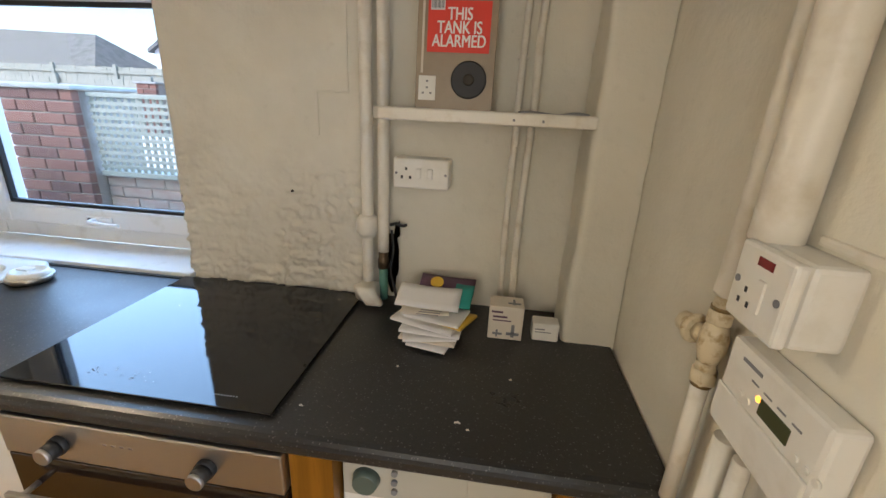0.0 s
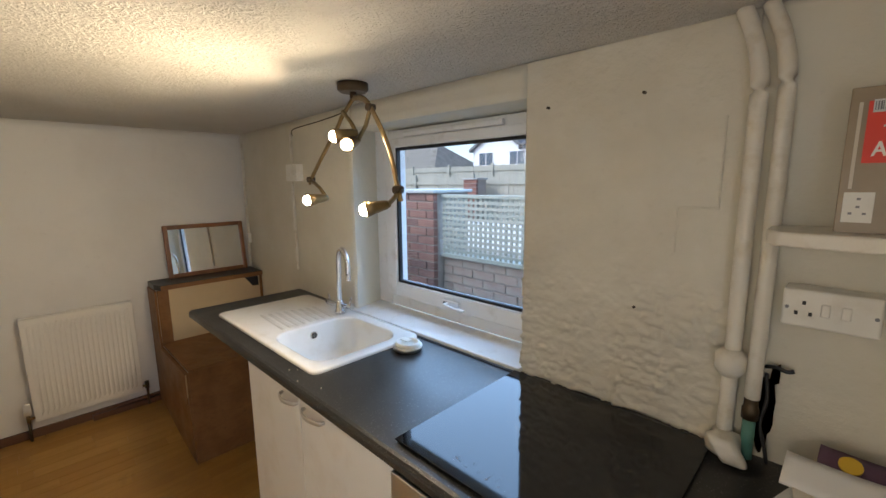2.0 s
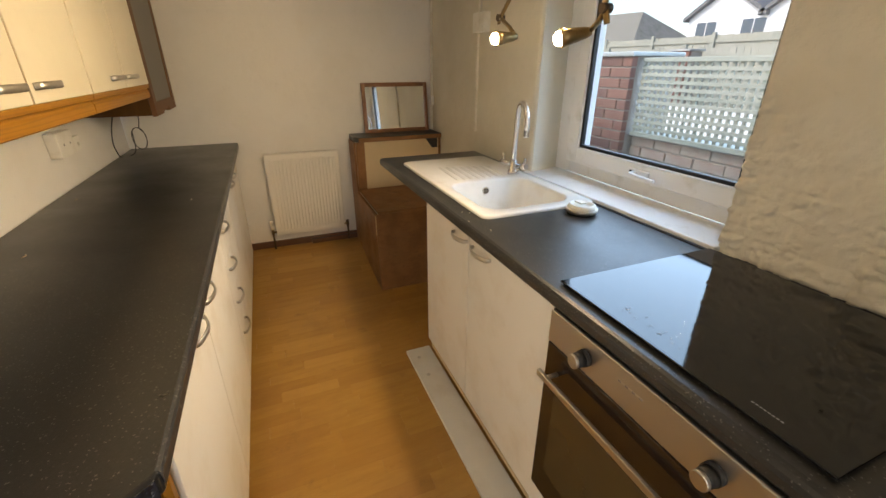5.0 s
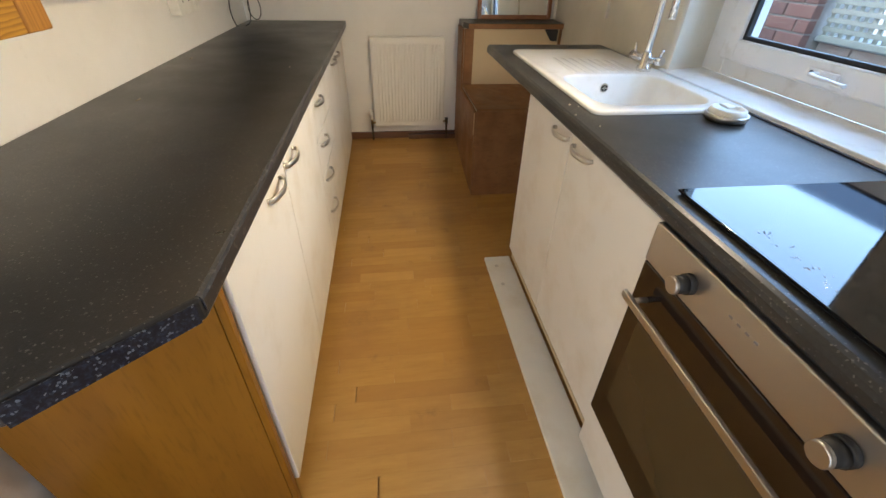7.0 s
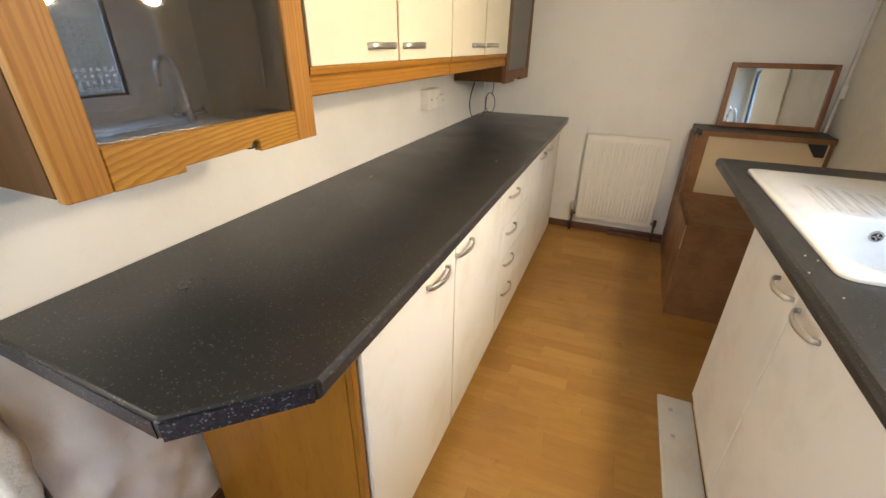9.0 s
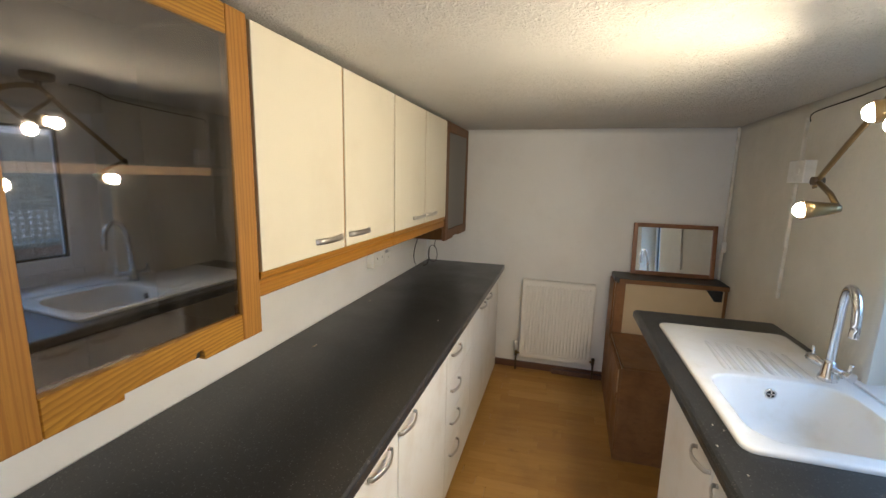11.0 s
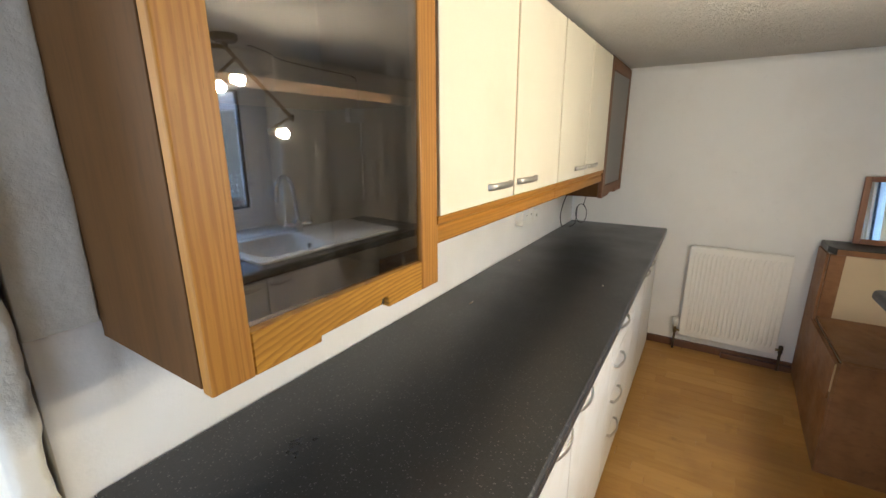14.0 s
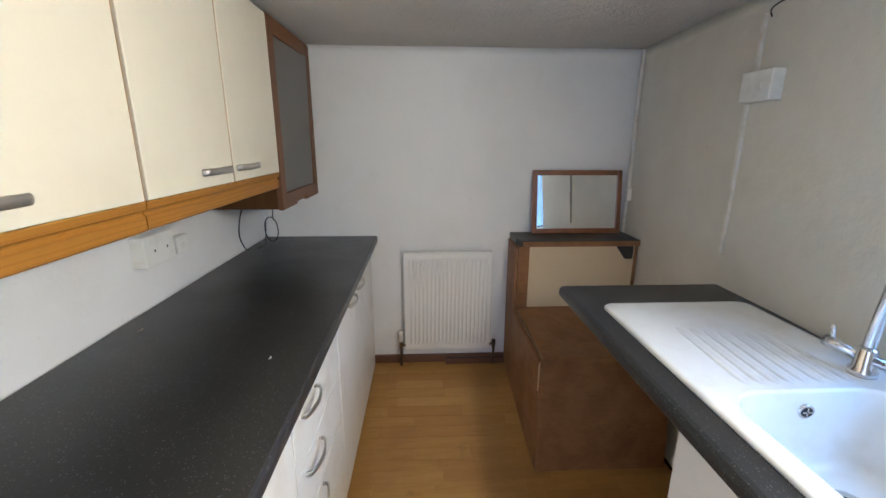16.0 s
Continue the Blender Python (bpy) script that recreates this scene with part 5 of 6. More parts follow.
part("pipe", tube(smooth_line([(0.672, 1.950, 1.908), (0.668, 1.945, 1.77), (0.663, 1.947, 1.62), (0.665, 1.945, 1.47), (0.658, 1.945, 1.17), (0.662, 1.945, 0.906)], 4), 0.0095, 10), "pipe", t)
part("clip", boxes(((0.615, 1.94, 1.575), (0.640, 1.958, 1.583))), "pipe", t)

# shelf with its things
SHIFT[0] = Vector((0.006, 0.004, 0.012))
t = thing("wall_shelf", (0.58, 1.88, 1.44), "white painted wall shelf with a rounded end", "shelf")
bm = prism([(0.322, 1.957), (0.322, 1.86), (0.328, 1.825), (0.345, 1.803), (0.375, 1.796), (0.829, 1.796), (0.829, 1.957)], 1.420, 1.448, bevel=0.004)
part("board", bm, "pipe", t)
part("support", boxes(((0.662, 1.93, 1.365), (0.672, 1.957, 1.4195)), bevel=0.001, seg=1), "pipe", t)
part("screw", tube([(0.652, 1.796, 1.432), (0.652, 1.7945, 1.432)], 0.003, 8), "print", t)
part("screw", tube([(0.715, 1.796, 1.432), (0.715, 1.7945, 1.432)], 0.003, 8), "print", t)


def letters(text, size, at, parent, name, mat, bold=0.0, align="CENTER"):
    cu = bpy.data.curves.new(name, "FONT")
    cu.body, cu.size, cu.align_x, cu.extrude, cu.offset = text, size, align, 0.0004, bold
    tmp = new("tmp_text", cu)
    me = bpy.data.meshes.new_from_object(tmp)
    bpy.data.objects.remove(tmp)
    me.transform(Matrix.Translation(at) @ Matrix.Rotation(radians(90), 4, "X") @ Matrix.Diagonal((0.86, 1.15, 1, 1)))
    bm = bmesh.new()
    bm.from_mesh(me)
    bpy.data.meshes.remove(me)
    return bm


SHIFT[0] = Vector((0.0, 0, 0.0))
t = thing("alarm_sign_pack", (0.51, 1.88, 1.455), "brown card pack with a red warning sign, leaning on the wall", "sign")
TILT = Matrix.Translation((0.512, 1.868, 1.454)) @ Matrix.Rotation(radians(1), 4, "Z") @ Matrix.Rotation(radians(-5), 4, "X")


def on_card(bm):
    bmesh.ops.transform(bm, matrix=TILT, verts=bm.verts)
    return bm


part("card", on_card(boxes(((-0.088, 0.0, 0.002), (0.094, 0.006, 0.262)), bevel=0.002)), "card", t, "brown cardboard backing in clear film")
red = part("sign", on_card(boxes(((-0.064, -0.0022, 0.129), (0.078, -0.0005, 0.236)))), "red", t, "red warning label")
for k, line in enumerate(("THIS", "TANK IS", "ALARMED")):
    bm = letters(line, 0.032, (0.008, -0.0026, 0.1965 - 0.0280 * k), t, "lettering", "sign_white", 0.0)
    thick = bmesh.ops.duplicate(bm, geom=bm.verts[:] + bm.edges[:] + bm.faces[:])["geom"]
    for v in thick:
        if isinstance(v, bmesh.types.BMVert):
            v.co += Vector((0.0014, -0.0002, 0.0004))
    part("lettering", on_card(bm), "sign_white", red, "bold white lettering")
part("barcode", on_card(boxes(((-0.058, -0.0032, 0.216), (-0.026, -0.0024, 0.238)))), "paper", t)
bm = bmesh.new()
for i in range(9):
    add_box(bm, (-0.056 + i * 0.0031, -0.0037, 0.220), (-0.0547 + i * 0.0031 + 0.0006 * (i % 3), -0.0033, 0.235))
part("barcode_bars", on_card(bm), "print", t)
bm = bmesh.new()
add_tube(bm, [(0.036, -0.0005, 0.071), (0.036, -0.006, 0.071), (0.036, -0.008, 0.071)], [0.041, 0.041, 0.038], 32)
disc = part("alarm_disc", on_card(bm), "black", t, "round black alarm sounder")
bm = bmesh.new()
add_tube(bm, [(0.036, -0.0079, 0.071), (0.036, -0.0095, 0.071)], [0.013, 0.011], 20)
part("disc_middle", on_card(bm), "grime", disc)
pic = part("printed_socket", on_card(boxes(((-0.080, -0.0022, 0.024), (-0.040, -0.0005, 0.078)), bevel=0.0005, seg=1)), "plastic", t, "small printed socket picture")
for dx, dz in ((-0.060, 0.052), (-0.069, 0.040), (-0.051, 0.040), (-0.060, 0.066)):
    part("pin_mark", on_card(boxes(((dx - 0.0025, -0.0028, dz - 0.002), (dx + 0.0025, -0.0022, dz + 0.002)))), "print", pic)
part("strap", on_card(boxes(((-0.076, -0.003, 0.084), (-0.071, -0.001, 0.235)))), "paper_cream", t)
SHIFT[0] = Vector((0.044, 0.006, 0.006))
t = thing("leaflet", (0.45, 1.83, 1.449), "thin leaflet lying flat on the shelf under the card pack", "paper")
part("sheet", boxes(((0.38, 1.800, 1.4485), (0.52, 1.842, 1.4505))), "red", t)
part("sheet", boxes(((0.372, 1.803, 1.4507), (0.505, 1.843, 1.4525))), "paper", t)
t = thing("pamphlet", (0.69, 1.86, 1.449), "curled grey pamphlet lying on the shelf", "paper")
bm = grid_wall("z", 1.4545, 0.625, 0.775, 1.815, 1.89, 0.015, lambda a, b: 0.005 * math.sin((a - 0.6) * 30) ** 2 + 0.002 * n3(a * 20, b * 20, 1), -0.0015)
part("sheet", bm, "print", t)

# post on the worktop
rng = random.Random(4)
t = thing("stack_of_post", (0.44, 1.74, 0.911), "untidy stack of opened letters and envelopes on the black worktop", "letters")


def sheet(cx, cy, w, d, rot, z, mat, name="letter", curl=0.004, label="", tiltx=0.0):
    bm = grid_wall("z", 0, -w / 2, w / 2, -d / 2, d / 2, 0.02, lambda a, b: curl * (a / w * 2) ** 2 + curl * 0.6 * n3(a * 12, b * 12, z * 50), -0.0025)
    bmesh.ops.transform(bm, matrix=Matrix.Translation((cx, cy, z)) @ Matrix.Rotation(radians(rot), 4, "Z") @ Matrix.Rotation(radians(tiltx), 4, "X"), verts=bm.verts)
    return part(name, bm, mat, t, label)


sheet(0.466, 1.742, 0.120, 0.100, 78, 0.914, "paper")
sheet(0.458, 1.760, 0.140, 0.110, -6, 0.918, "paper_cream")
sheet(0.452, 1.752, 0.130, 0.100, 12, 0.925, "paper")
sheet(0.460, 1.772, 0.150, 0.115, -3, 0.934, "paper")
sheet(0.447, 1.778, 0.170, 0.100, -18, 0.944, "paper")
sheet(0.492, 1.785, 0.130, 0.090, -24, 0.953, "yellow", "printed_letter")
sheet(0.468, 1.780, 0.145, 0.095, -14, 0.960, "paper")
sheet(0.435, 1.795, 0.120, 0.085, 7, 0.969, "paper_cream")
pk = sheet(0.480, 1.872, 0.150, 0.060, -4, 1.000, "purple", "leaflet", 0.003, "purple printed leaflet", 28)
sheet(0.440, 1.812, 0.165, 0.076, -3, 0.988, "paper", "envelope", 0.004, "large white envelope", 24)
sheet(0.527, 1.834, 0.050, 0.080, -6, 0.990, "teal", "leaflet", 0.002, "teal printed leaflet", 24)
bm = tube([(0.452, 1.874, 1.004), (0.452, 1.872, 1.0075)], 0.018, 18)
part("yellow_disc", bm, "yellow", pk)
bm = bmesh.new()
for i in range(5):
    add_box(bm, (0.42 + 0.004 * i, 1.742 + i * 0.012, 0.9725), (0.475 + 0.003 * i, 1.745 + i * 0.012, 0.9732))
part("print_lines", bm, "print", t)

# two boxes
SHIFT[0] = Vector((0.049, 0, 0))
t = thing("fitting_box", (0.64, 1.81, 0.911), "small white cardboard box printed with plumbing fittings", "box")
bm = boxes(((0.594, 1.788, 0.9115), (0.680, 1.850, 1.003)), bevel=0.0015, seg=1)
bx = part("carton", bm, "paper_cream", t)
part("print_bar", boxes(((0.604, 1.7872, 0.972), (0.640, 1.7882, 0.977)), ((0.604, 1.7872, 0.963), (0.650, 1.7882, 0.966)), ((0.600, 1.7872, 0.985), (0.628, 1.7882, 0.990))), "purple", bx)
part("printed_valve", boxes(((0.640, 1.7872, 0.925), (0.672, 1.7882, 0.933)), ((0.652, 1.7872, 0.920), (0.660, 1.7882, 0.955)), ((0.606, 1.7872, 0.924), (0.630, 1.7882, 0.930)), ((0.614, 1.7872, 0.918), (0.619, 1.7882, 0.938))), "print", bx)
part("top_print", boxes(((0.640, 1.805, 1.0032), (0.672, 1.815, 1.0036)), ((0.652, 1.80, 1.0038), (0.658, 1.832, 1.0042))), "print", bx)
t = thing("small_plastic_box", (0.745, 1.78, 0.911), "small flat white plastic box on the worktop by the wall", "box")
part("box", boxes(((0.706, 1.800, 0.9115), (0.772, 1.846, 0.960)), bevel=0.004), "plastic", t)
part("print_bar", boxes(((0.712, 1.7992, 0.943), (0.736, 1.8002, 0.946)), ((0.712, 1.7992, 0.936), (0.752, 1.8002, 0.938))), "print", t)

SHIFT[0] = Vector((0, 0, 0))
# meter wall: big pipe, thin pipe, switch, programmer, valve
t = thing("waste_pipe", (0.92, 1.44, 1.6), "thick white painted pipe on the wall with chipped paint", "pipe")


def caked(pts, r, seed, amp=0.0022, seg=20):
    """A pipe under many coats of paint, its skin uneven and lumpy."""
    bm = tube(smooth_line(pts, 14), r, seg)
    for v in bm.verts:
        p = v.co
        d = amp * (n3(p.x * 30, p.y * 30, p.z * 22 + seed) + 0.6 * n3(p.x * 90, p.y * 90, p.z * 70 + seed))
        v.co += Vector((d, d * 1.3, 0))
    return bm


part("pipe", caked([(0.932, 1.314, 1.345), (0.932, 1.313, 1.40), (0.931, 1.312, 1.62), (0.931, 1.311, 1.905)], 0.0255, 3), "pipe", t)
part("thin_pipe", caked([(0.940, 1.372, 1.255), (0.942, 1.372, 1.34), (0.943, 1.372, 1.43), (0.943, 1.370, 1.62), (0.943, 1.368, 1.905)], 0.0210, 8, 0.003), "pipe", t, "second pipe buried in plaster and paint")
part("gap_pipe", tube([(0.946, 1.347, 1.28), (0.946, 1.347, 1.392)], 0.0055, 10), "plastic", t, "thin white pipe between the two thick ones")
part("paint_lump", caked([(0.944, 1.345, 1.385), (0.940, 1.344, 1.398), (0.946, 1.343, 1.41)], 0.008, 5, 0.003, 10), "pipe", t, "lump of plaster closing the gap")
part("bracket", boxes(((0.949, 1.334, 1.352), (0.957, 1.340, 1.384)), bevel=0.001, seg=1), "nickel", t)
part("back_board", boxes(((XR - 0.006, 1.10, 1.352), (XR + 0.004, 1.285, 1.362)), bevel=0.003), "pipe", t, "raised painted strip above the switch")


def build_switch():
    t = thing("fused_switch", (0.955, 1.27, 1.30), "white fused socket on a deep surface box with a red indicator", "switch")
    x0 = 0.898
    part("back_box", boxes(((x0 + 0.014, 1.2225, 1.2635), (XR + 0.004, 1.3075, 1.3475)), bevel=0.006), "plastic", t)
    f = part("face_plate", boxes(((x0, 1.222, 1.263), (x0 + 0.013, 1.308, 1.348)), bevel=0.004), "plastic", t)
    part("indicator", boxes(((x0 - 0.001, 1.249, 1.330), (x0 + 0.001, 1.273, 1.339))), "red_neon", f, "dark red neon indicator")
    for y in (1.232, 1.298):
        part("screw", tube([(x0 + 0.001, y, 1.306), (x0 - 0.0012, y, 1.306)], 0.004, 12), "print", f)
    part("fuse_holder", boxes(((x0 - 0.002, 1.252, 1.284), (x0 + 0.001, 1.264, 1.318)), bevel=0.001, seg=1), "plastic", f)
    for dy, dz in ((0.018, 0.0), (0.010, -0.014), (0.026, -0.014)):
        part("pin_hole", boxes(((x0 - 0.0006, 1.262 + dy - 0.002, 1.300 + dz - 0.003), (x0 + 0.001, 1.262 + dy + 0.002, 1.300 + dz + 0.003))), "black", f)


def build_programmer():
    t = thing("heating_programmer", (0.955, 1.22, 1.15), "cream plastic heating programmer with a small green display", "heating control")
    x0, y0, y1, z0, z1 = 0.924, 1.160, 1.320, 1.116, 1.229
    b = part("case", boxes(((x0, y0, z0), (XR - 0.001, y1, z1)), bevel=0.006), "plastic", t)
    part("flap", boxes(((x0 - 0.004, y0 + 0.004, z0 + 0.002), (x0 - 0.0002, y1 - 0.004, z0 + 0.052)), bevel=0.002), "plastic", t)
    part("display", boxes(((x0 - 0.0012, 1.200, 1.176), (x0 + 0.001, 1.246, 1.194))), "lcd", b, "green liquid crystal display")
    part("lamp", tube([(x0 + 0.001, 1.250, 1.190), (x0 - 0.0015, 1.250, 1.190)], 0.0035, 10), "amber", b)
    for i, y in enumerate((1.278, 1.264, 1.186, 1.172, 1.158)):
        part("button", tube([(x0 + 0.001, y, 1.176), (x0 - 0.002, y, 1.176)], 0.004, 12), "plastic", b)
    for i in range(4):
        part("print_bar", boxes(((x0 - 0.0006, 1.255 - i * 0.022, 1.200), (x0 + 0.001, 1.268 - i * 0.022, 1.202))), "print", b)
    part("print_bar", boxes(((x0 - 0.0006, 1.255, 1.212), (x0 + 0.001, 1.290, 1.216))), "print", b)


build_switch()
SHIFT[0] = Vector((0, 0, 0))
build_programmer()

t = thing("radiator_valve", (0.885, 1.37, 1.15), "old cream-painted brass stop valve on a painted pipe", "valve")
vx, vy, vz = 0.934, 1.372, 1.186
part("pipe", tube([(vx, vy, vz - 0.05), (vx, vy + 0.002, 0.913)], 0.0115, 14), "pipe", t)
part("nut", tube([(vx, vy, vz - 0.062), (vx, vy, vz - 0.058), (vx, vy, vz - 0.044), (vx, vy, vz - 0.040)], [0.014, 0.0175, 0.0175, 0.014], 6), "valve_paint", t)
part("nut", tube([(vx, vy, vz - 0.041), (vx, vy, vz - 0.028)], 0.0145, 6), "valve_paint", t)
part("olive", tube([(vx, vy, vz - 0.066), (vx, vy, vz - 0.061)], 0.0135, 14), "brass", t)
part("body", tube([(vx, vy, vz - 0.030), (vx, vy, vz - 0.020), (vx, vy, vz - 0.008), (vx, vy, vz + 0.010), (vx, vy, vz + 0.022), (vx, vy, vz + 0.030)], [0.0125, 0.015, 0.018, 0.018, 0.015, 0.0125], 10), "valve_paint", t)
part("nut", tube([(vx, vy, vz + 0.028), (vx, vy, vz + 0.032), (vx, vy, vz + 0.045), (vx, vy, vz + 0.049)], [0.013, 0.0165, 0.0165, 0.013], 6), "valve_paint", t)
part("olive", tube([(vx, vy, vz + 0.048), (vx, vy, vz + 0.053)], 0.0135, 14), "brass", t)
part("top_pipe", tube([(vx, vy, vz + 0.050), (vx + 0.002, vy - 0.003, vz + 0.09)], 0.0125, 12), "valve_paint", t)
part("bonnet", tube([(vx, vy + 0.010, vz), (vx - 0.006, vy + 0.032, vz + 0.001)], [0.014, 0.0145], 6), "valve_paint", t)
part("flange", tube([(vx - 0.006, vy + 0.030, vz + 0.001), (vx - 0.008, vy + 0.036, vz + 0.001), (vx - 0.009, vy + 0.040, vz + 0.001)], [0.021, 0.0225, 0.020], 20), "valve_paint", t)
part("spindle", tube([(vx - 0.009, vy + 0.039, vz + 0.001), (vx - 0.014, vy + 0.058, vz + 0.002), (vx - 0.015, vy + 0.060, vz + 0.002)], [0.0165, 0.0150, 0.012], 8), "valve_paint", t)
t = thing("meter_pipe", (0.93, 1.30, 1.0), "white painted pipe below the heating programmer", "pipe")
part("pipe", tube([(0.930, 1.285, 1.108), (0.930, 1.290, 0.20)], 0.014, 12), "pipe", t)
part("pipe", tube([(0.930, 1.250, 1.108), (0.930, 1.255, 0.20)], 0.010, 12), "pipe", t)

def ray_free_dots():
    """Old screw holes and a filled cable box in the rough wall."""
    for x, z in ((-0.233, 1.772), (0.040, 1.776), (0.050, 1.215)):
        part("screw_hole", tube([(x, YW - 0.001, z), (x, YW - 0.012, z)], 0.004, 8), "grime", None, kind="structure")
    for lo, hi in (((0.134, 1.487), (0.225, 1.492)), ((0.134, 1.375), (0.139, 1.487)), ((0.220, 1.492), (0.225, 1.70))):
        part("wall_trim", boxes(((lo[0], YW - 0.0055, lo[1]), (hi[0], YW - 0.001, hi[1])), bevel=0.002), "wall_rough", None, kind="structure")


ray_free_dots()

# ---------------------------------------------------------------- outside
ground = grid_wall("z", 0.45, -70, 70, YO, 120, 10.0, lambda a, b: 0.0, -0.4)
part("ground", ground, "paving", kind="structure")


def brick_wall(name, x0, x1, y0, y1, z0, z1, mat, label, bl=0.225, bh=0.075, cap=0.03, seed=1):
    """A wall with a mortar core and single bricks on its front and its end."""
    w = thing(name, ((x0 + x1) / 2, (y0 + y1) / 2, z0), label, "wall")
    part("core", boxes(((x0 + 0.006, y0 + 0.006, z0), (x1 - 0.006, y1, z1 - 0.003))), "mortar", w)
    part("coping", boxes(((x0 - 0.03, y0 - 0.03, z1), (x1 + 0.03, y1 + 0.03, z1 + cap)), bevel=0.008), "stone", w, "weathered stone coping")
    r = random.Random(seed)
    meshes = {}
    rows = int((z1 - z0) / bh)
    top = z1 - 0.002
    for j in range(rows):
        zt = top - j * bh
        if zt - bh + 0.01 < 0.46:
            break
        x = x0 - (bl / 2 if j % 2 else 0)
        while x < x1 - 0.01:
            a, b = max(x, x0), min(x + bl - 0.010, x1)
            x += bl
            if b - a < 0.03:
                continue
            key = round(b - a, 3)
            if key not in meshes:
                bm = boxes(((0, 0, -bh + 0.010), (key, 0.05, 0)))
                es = [e for e in bm.edges if all(v.co.y < 0.01 for v in e.verts)]
                bmesh.ops.bevel(bm, geom=es, offset=0.004, segments=1, affect="EDGES")
                me = bpy.data.meshes.new("brick")
                bm.to_mesh(me)
                bm.free()
                me.materials.append(M[mat])
                meshes[key] = me
            o = new("brick", meshes[key])
            o.parent = w
            o.location = Vector((a, y0 - 0.004 + r.uniform(-0.003, 0.002), zt)) - w.location
    return w


brick_wall("brick_pier", -2.62, -2.085, 3.30, 3.75, 0.45, 1.462, "brick", "red brick garden pier with a weathered stone coping", seed=3)
brick_wall("low_brick_wall", -2.08, 1.40, 3.42, 3.60, 0.45, 0.905, "brick_old", "low weathered brick garden wall under the trellis", seed=5)


def build_trellis():
    t = thing("garden_trellis", (-0.6, 3.4, 0.94), "weathered green-grey square wooden trellis on the low wall", "trellis")
    x0, x1, z0, z1 = -2.06, 1.35, 0.945, 1.425
    part("bottom_rail", boxes(((x0, 3.37, z0 - 0.03), (x1, 3.41, z0)), bevel=0.003), "fence", t)
    part("top_rail", boxes(((x0, 3.37, z1), (x1, 3.41, z1 + 0.028)), bevel=0.003), "fence", t)
    x = x0
    me = bpy.data.meshes.new("upright_slat")
    bm = boxes(((0, 0, 0), (0.024, 0.010, z1 - z0)))
    bm.to_mesh(me); bm.free(); me.materials.append(M["fence"])
    while x < x1 - 0.02:
        o = new("upright_slat", me); o.parent = t; o.location = Vector((x, 3.392, z0)) - t.location
        x += 0.050
    me = bpy.data.meshes.new("level_slat")
    bm = boxes(((0, 0, 0), (x1 - x0, 0.010, 0.022)))
    bm.to_mesh(me); bm.free(); me.materials.append(M["fence"])
    z = z0 + 0.022
    while z < z1 - 0.02:
        o = new("level_slat", me); o.parent = t; o.location = Vector((x0, 3.378, z)) - t.location
        z += 0.0455


build_trellis()


def build_fence(x0, x1, y, z0, z1, label, w=0.11, posts=1.8, seed=1):
    t = thing("garden_fence", ((x0 + x1) / 2, y, 0.45), label, "fence")
    r = random.Random(seed)
    me = bpy.data.meshes.new("fence_board")
    bm = boxes(((0, 0, 0), (w - 0.006, 0.016, z1 - z0)))
    bm.to_mesh(me); bm.free(); me.materials.append(M["fence"])
    x = x0
    while x < x1:
        o = new("fence_board", me); o.parent = t
        o.location = Vector((x, y + (0.008 if r.random() < 0.5 else 0), z0 + r.uniform(-0.012, 0.012))) - t.location
        x += w
    x = x0
    while x < x1:
        part("post", boxes(((x, y - 0.06, 0.45), (x + 0.09, y - 0.002, z1 + 0.06)), bevel=0.006), "fence", t)
        x += posts
    part("rail", boxes(((x0, y - 0.03, z1 - 0.16), (x1, y - 0.003, z1 - 0.09))), "fence", t)
    part("rail", boxes(((x0, y - 0.03, z0 + 0.12), (x1, y - 0.003, z0 + 0.19))), "fence", t)


build_fence(-12.5, 3.0, 7.6, 0.46, 1.66, "tall weathered close-board garden fence behind the yard", seed=2)
build_fence(-20.0, -2.0, 11.0, 0.46, 2.05, "further grey timber fence of the neighbouring garden", seed=4)


def build_house(x0, x1, y, z_eave, z_ridge, label, wins):
    h = thing("white_house", ((x0 + x1) / 2, y + 4, 0.45), label, "house")
    part("wall", boxes(((x0, y, 0.45), (x1, y + 8, z_eave))), "render", h, "white rendered wall")
    n = 2
    wd = (x1 - x0) / n
    for i in range(n):
        a, b = x0 + i * wd, x0 + (i + 1) * wd
        m_ = (a + b) / 2
        g = part("gable", prism([(a, z_eave), (b, z_eave), (m_, z_ridge)], y, y + 8, axis="y"), "render", h)
        part("roof_slope", prism([(a - 0.2, z_eave - 0.15), (m_, z_ridge + 0.05), (m_, z_ridge + 0.25), (a - 0.2, z_eave + 0.05)], y - 0.3, y + 8.2, axis="y"), "slate", h)
        part("roof_slope", prism([(b + 0.2, z_eave - 0.15), (m_, z_ridge + 0.05), (m_, z_ridge + 0.25), (b + 0.2, z_eave + 0.05)], y - 0.3, y + 8.2, axis="y"), "slate", h)
    for wx0, wx1, wz0, wz1 in wins:
        w = part("window", boxes(((wx0 - 0.06, y - 0.03, wz0 - 0.06), (wx1 + 0.06, y - 0.002, wz1 + 0.06))), "upvc", h)
        part("pane", boxes(((wx0, y - 0.045, wz0), ((wx0 + wx1) / 2 - 0.03, y - 0.031, wz1)), (((wx0 + wx1) / 2 + 0.03, y - 0.045, wz0), (wx1, y - 0.031, wz1))), "far_glass", w)


build_house(-19.9, -11.2, 25.0, 3.85, 5.2, "white rendered pair of houses with grey gabled roofs", [(-19.3, -18.1, 2.75, 3.60), (-16.6, -15.4, 2.75, 3.60)])

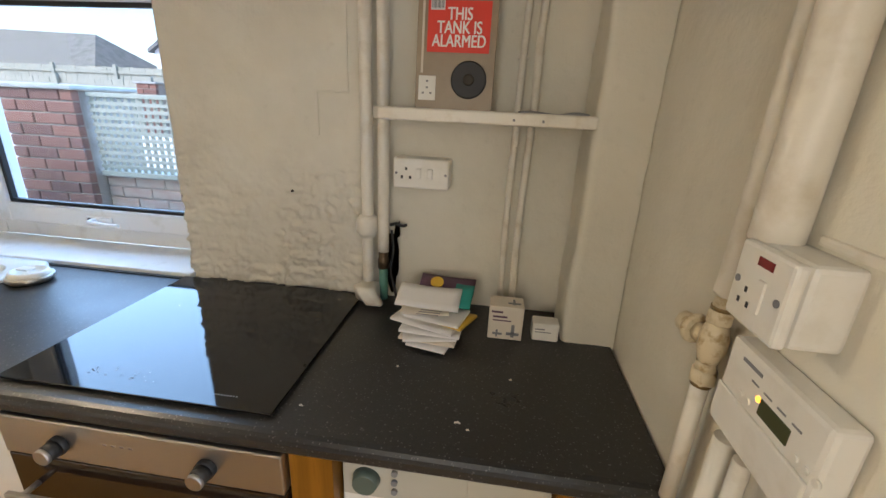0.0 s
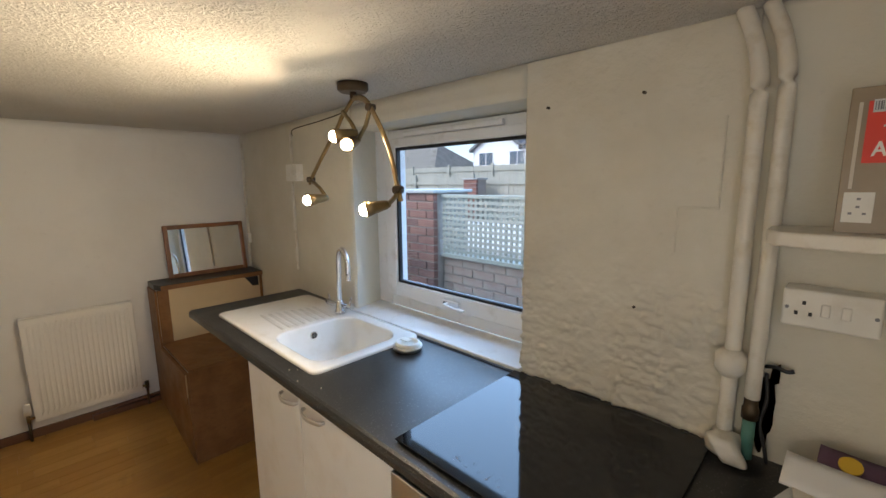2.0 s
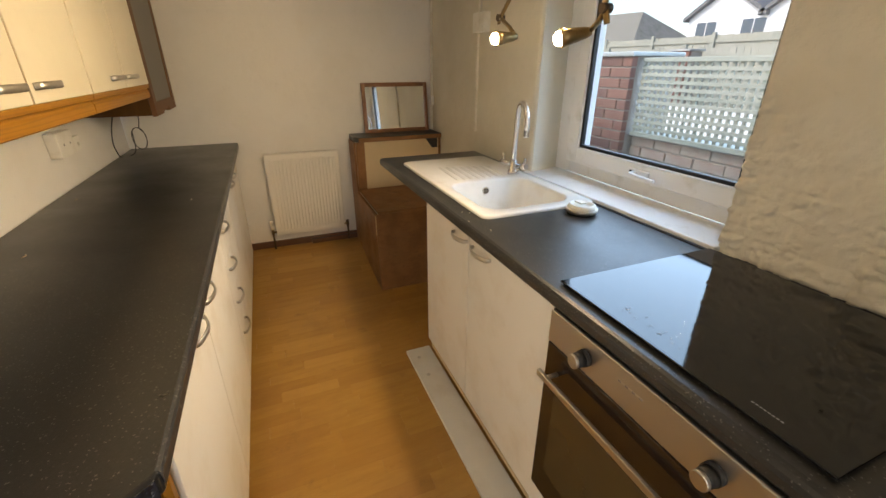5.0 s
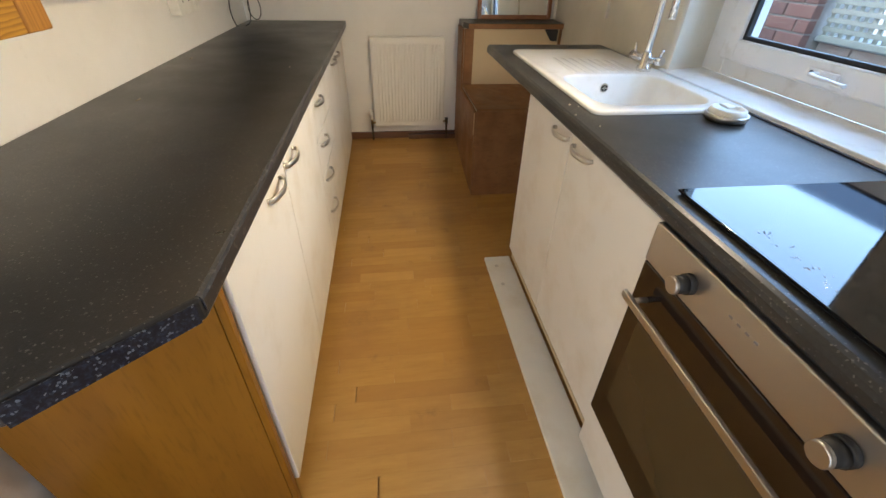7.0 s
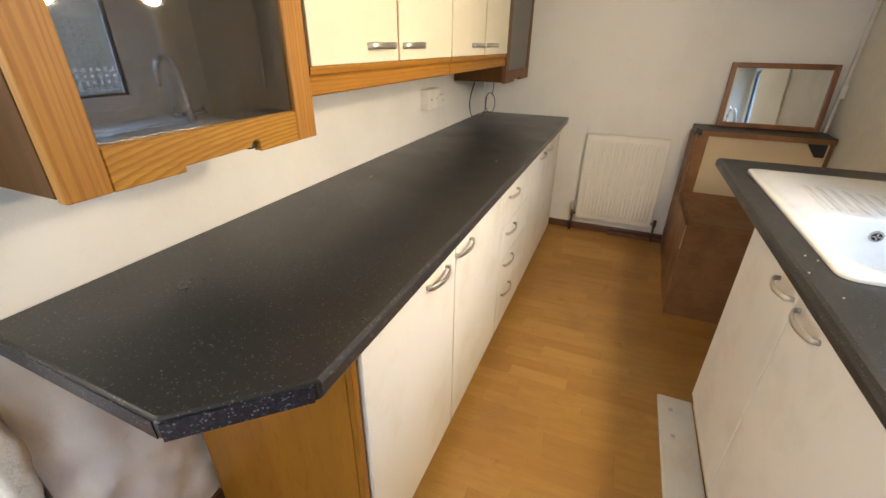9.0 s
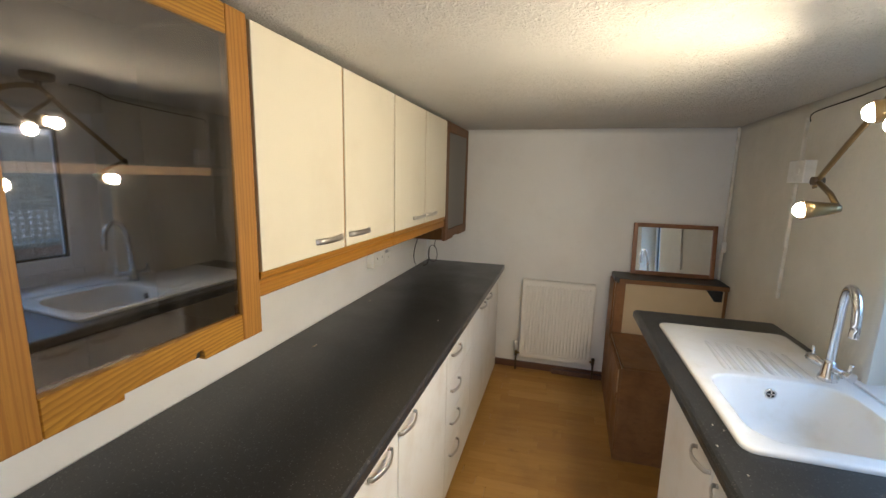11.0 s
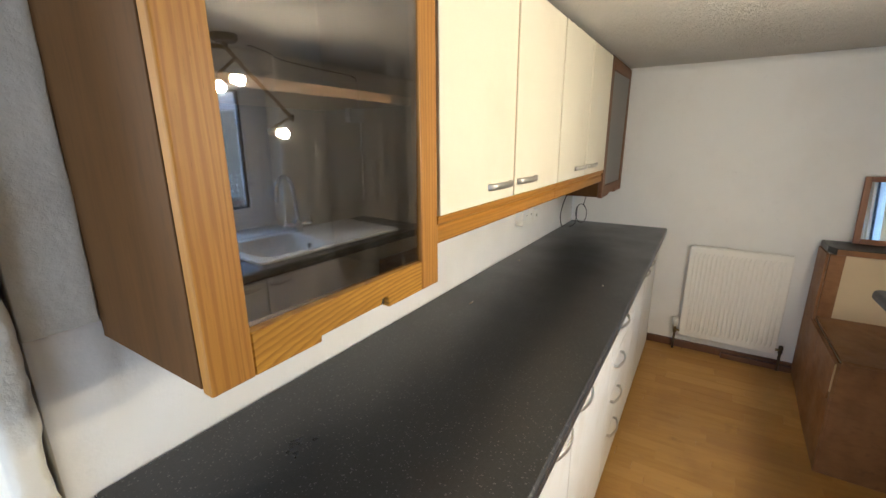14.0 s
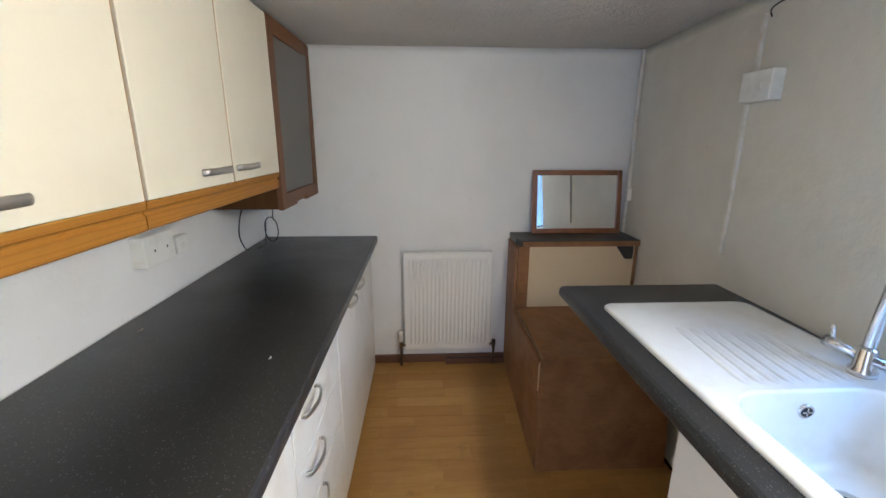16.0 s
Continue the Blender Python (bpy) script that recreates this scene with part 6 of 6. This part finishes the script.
b = thing("outbuilding", (-24, 24, 0.45), "long low building with a mossy grey hipped roof", "building")
part("wall", boxes(((-40, 22, 0.45), (-21.4, 28, 2.3))), "mortar", b)
bm = bmesh.new()
v = [bm.verts.new(p) for p in ((-41, 21.5, 2.2), (-20.6, 21.5, 2.2), (-20.6, 28.5, 2.2), (-41, 28.5, 2.2), (-37, 25, 4.9), (-23.6, 25, 4.6))]
for f in ((0, 1, 5, 4), (1, 2, 5), (2, 3, 4, 5), (3, 0, 4), (3, 2, 1, 0)):
    bm.faces.new([v[i] for i in f])
part("roof", bm, "thatch", b, "mossy grey roof")

# made-up block for the unidentified white strips behind the trellis
w = thing("white_garden_wall", (-4.5, 6.0, 0.45), "low white band added across the neighbouring yard", "wall")
part("wall", boxes(((-9.0, 6.0, 0.45), (0.5, 6.2, 0.90))), "render", w)
w = brick_wall("brick_post", -5.05, -4.72, 7.05, 7.35, 0.45, 1.60, "brick", "red brick gate post in front of the garden fence", seed=8)

# crumbs and paint flakes on the worktops
for k, (x, y, r) in enumerate(((-1.62, 0.055, 0.012), (-1.02, 0.115, 0.014), (-0.90, 1.42, 0.003), (-0.88, 1.44, 0.003), (-0.80, 1.40, 0.004), (-0.70, 1.43, 0.003), (0.45, 1.62, 0.003), (0.30, 1.46, 0.004), (0.60, 1.47, 0.006), (0.62, 1.455, 0.003), (-1.45, 0.48, 0.007), (0.45, 1.80, 0.002), (0.70, 1.62, 0.003), (0.25, 1.965, 0.004))):
    t = thing("crumb", (x, y, 0.9105), "small dry crumb lying on the black worktop", "debris")
    part("flake", tube([(x - r, y, 0.912), (x, y + r * 0.4, 0.9125), (x + r, y, 0.912)], [0.0012, 0.0022, 0.001], 6), "card" if k < 2 else "paper_cream", t)

# ---------------------------------------------------------------- floor strips
def lay_floor():
    meshes = {}
    r = random.Random(11)
    wid = 0.0655
    x = XF + 0.005
    while x < 0.30:
        y = 0.44 - r.uniform(0, 0.30)
        y1 = 1.96 if x < -1.22 else 1.535
        slope = math.atan2(floor_z(x + wid) - floor_z(x), wid)
        while y < y1:
            ln = r.choice((0.26, 0.32, 0.40, 0.48))
            a, b = max(y, 0.44), min(y + ln, y1)
            y += ln
            if b - a < 0.02:
                continue
            key = round(b - a, 2)
            if key not in meshes:
                bm = boxes(((0, 0, -0.007), (wid - 0.0003, key - 0.0003, 0)))
                me = bpy.data.meshes.new("floor_strip")
                bm.to_mesh(me); bm.free(); me.materials.append(M["laminate"])
                meshes[key] = me
            o = new("floor_strip", meshes[key])
            o.parent = floor
            o.location = (x, a, floor_z(x) + 0.0002)
            o.rotation_euler = (0, -slope, 0)
        x += wid
    # the rest of the floor, out of sight under the units and behind the camera
    bm = bmesh.new()
    add_box(bm, (-1.95, -0.02, -0.006), (-0.26, 0.478, -0.001))
    add_box(bm, (-1.19, 1.53, -0.006), (0.9, 1.96, -0.001))
    add_box(bm, (0.31, -0.74, -0.006), (0.95, 1.53, -0.001))
    add_box(bm, (-0.255, -0.02, -0.006), (0.258, 0.478, -0.001))
    part("floor_rest", bm, "laminate", floor, kind="stuff")


lay_floor()

for e, move in LAID:
    e.location += move
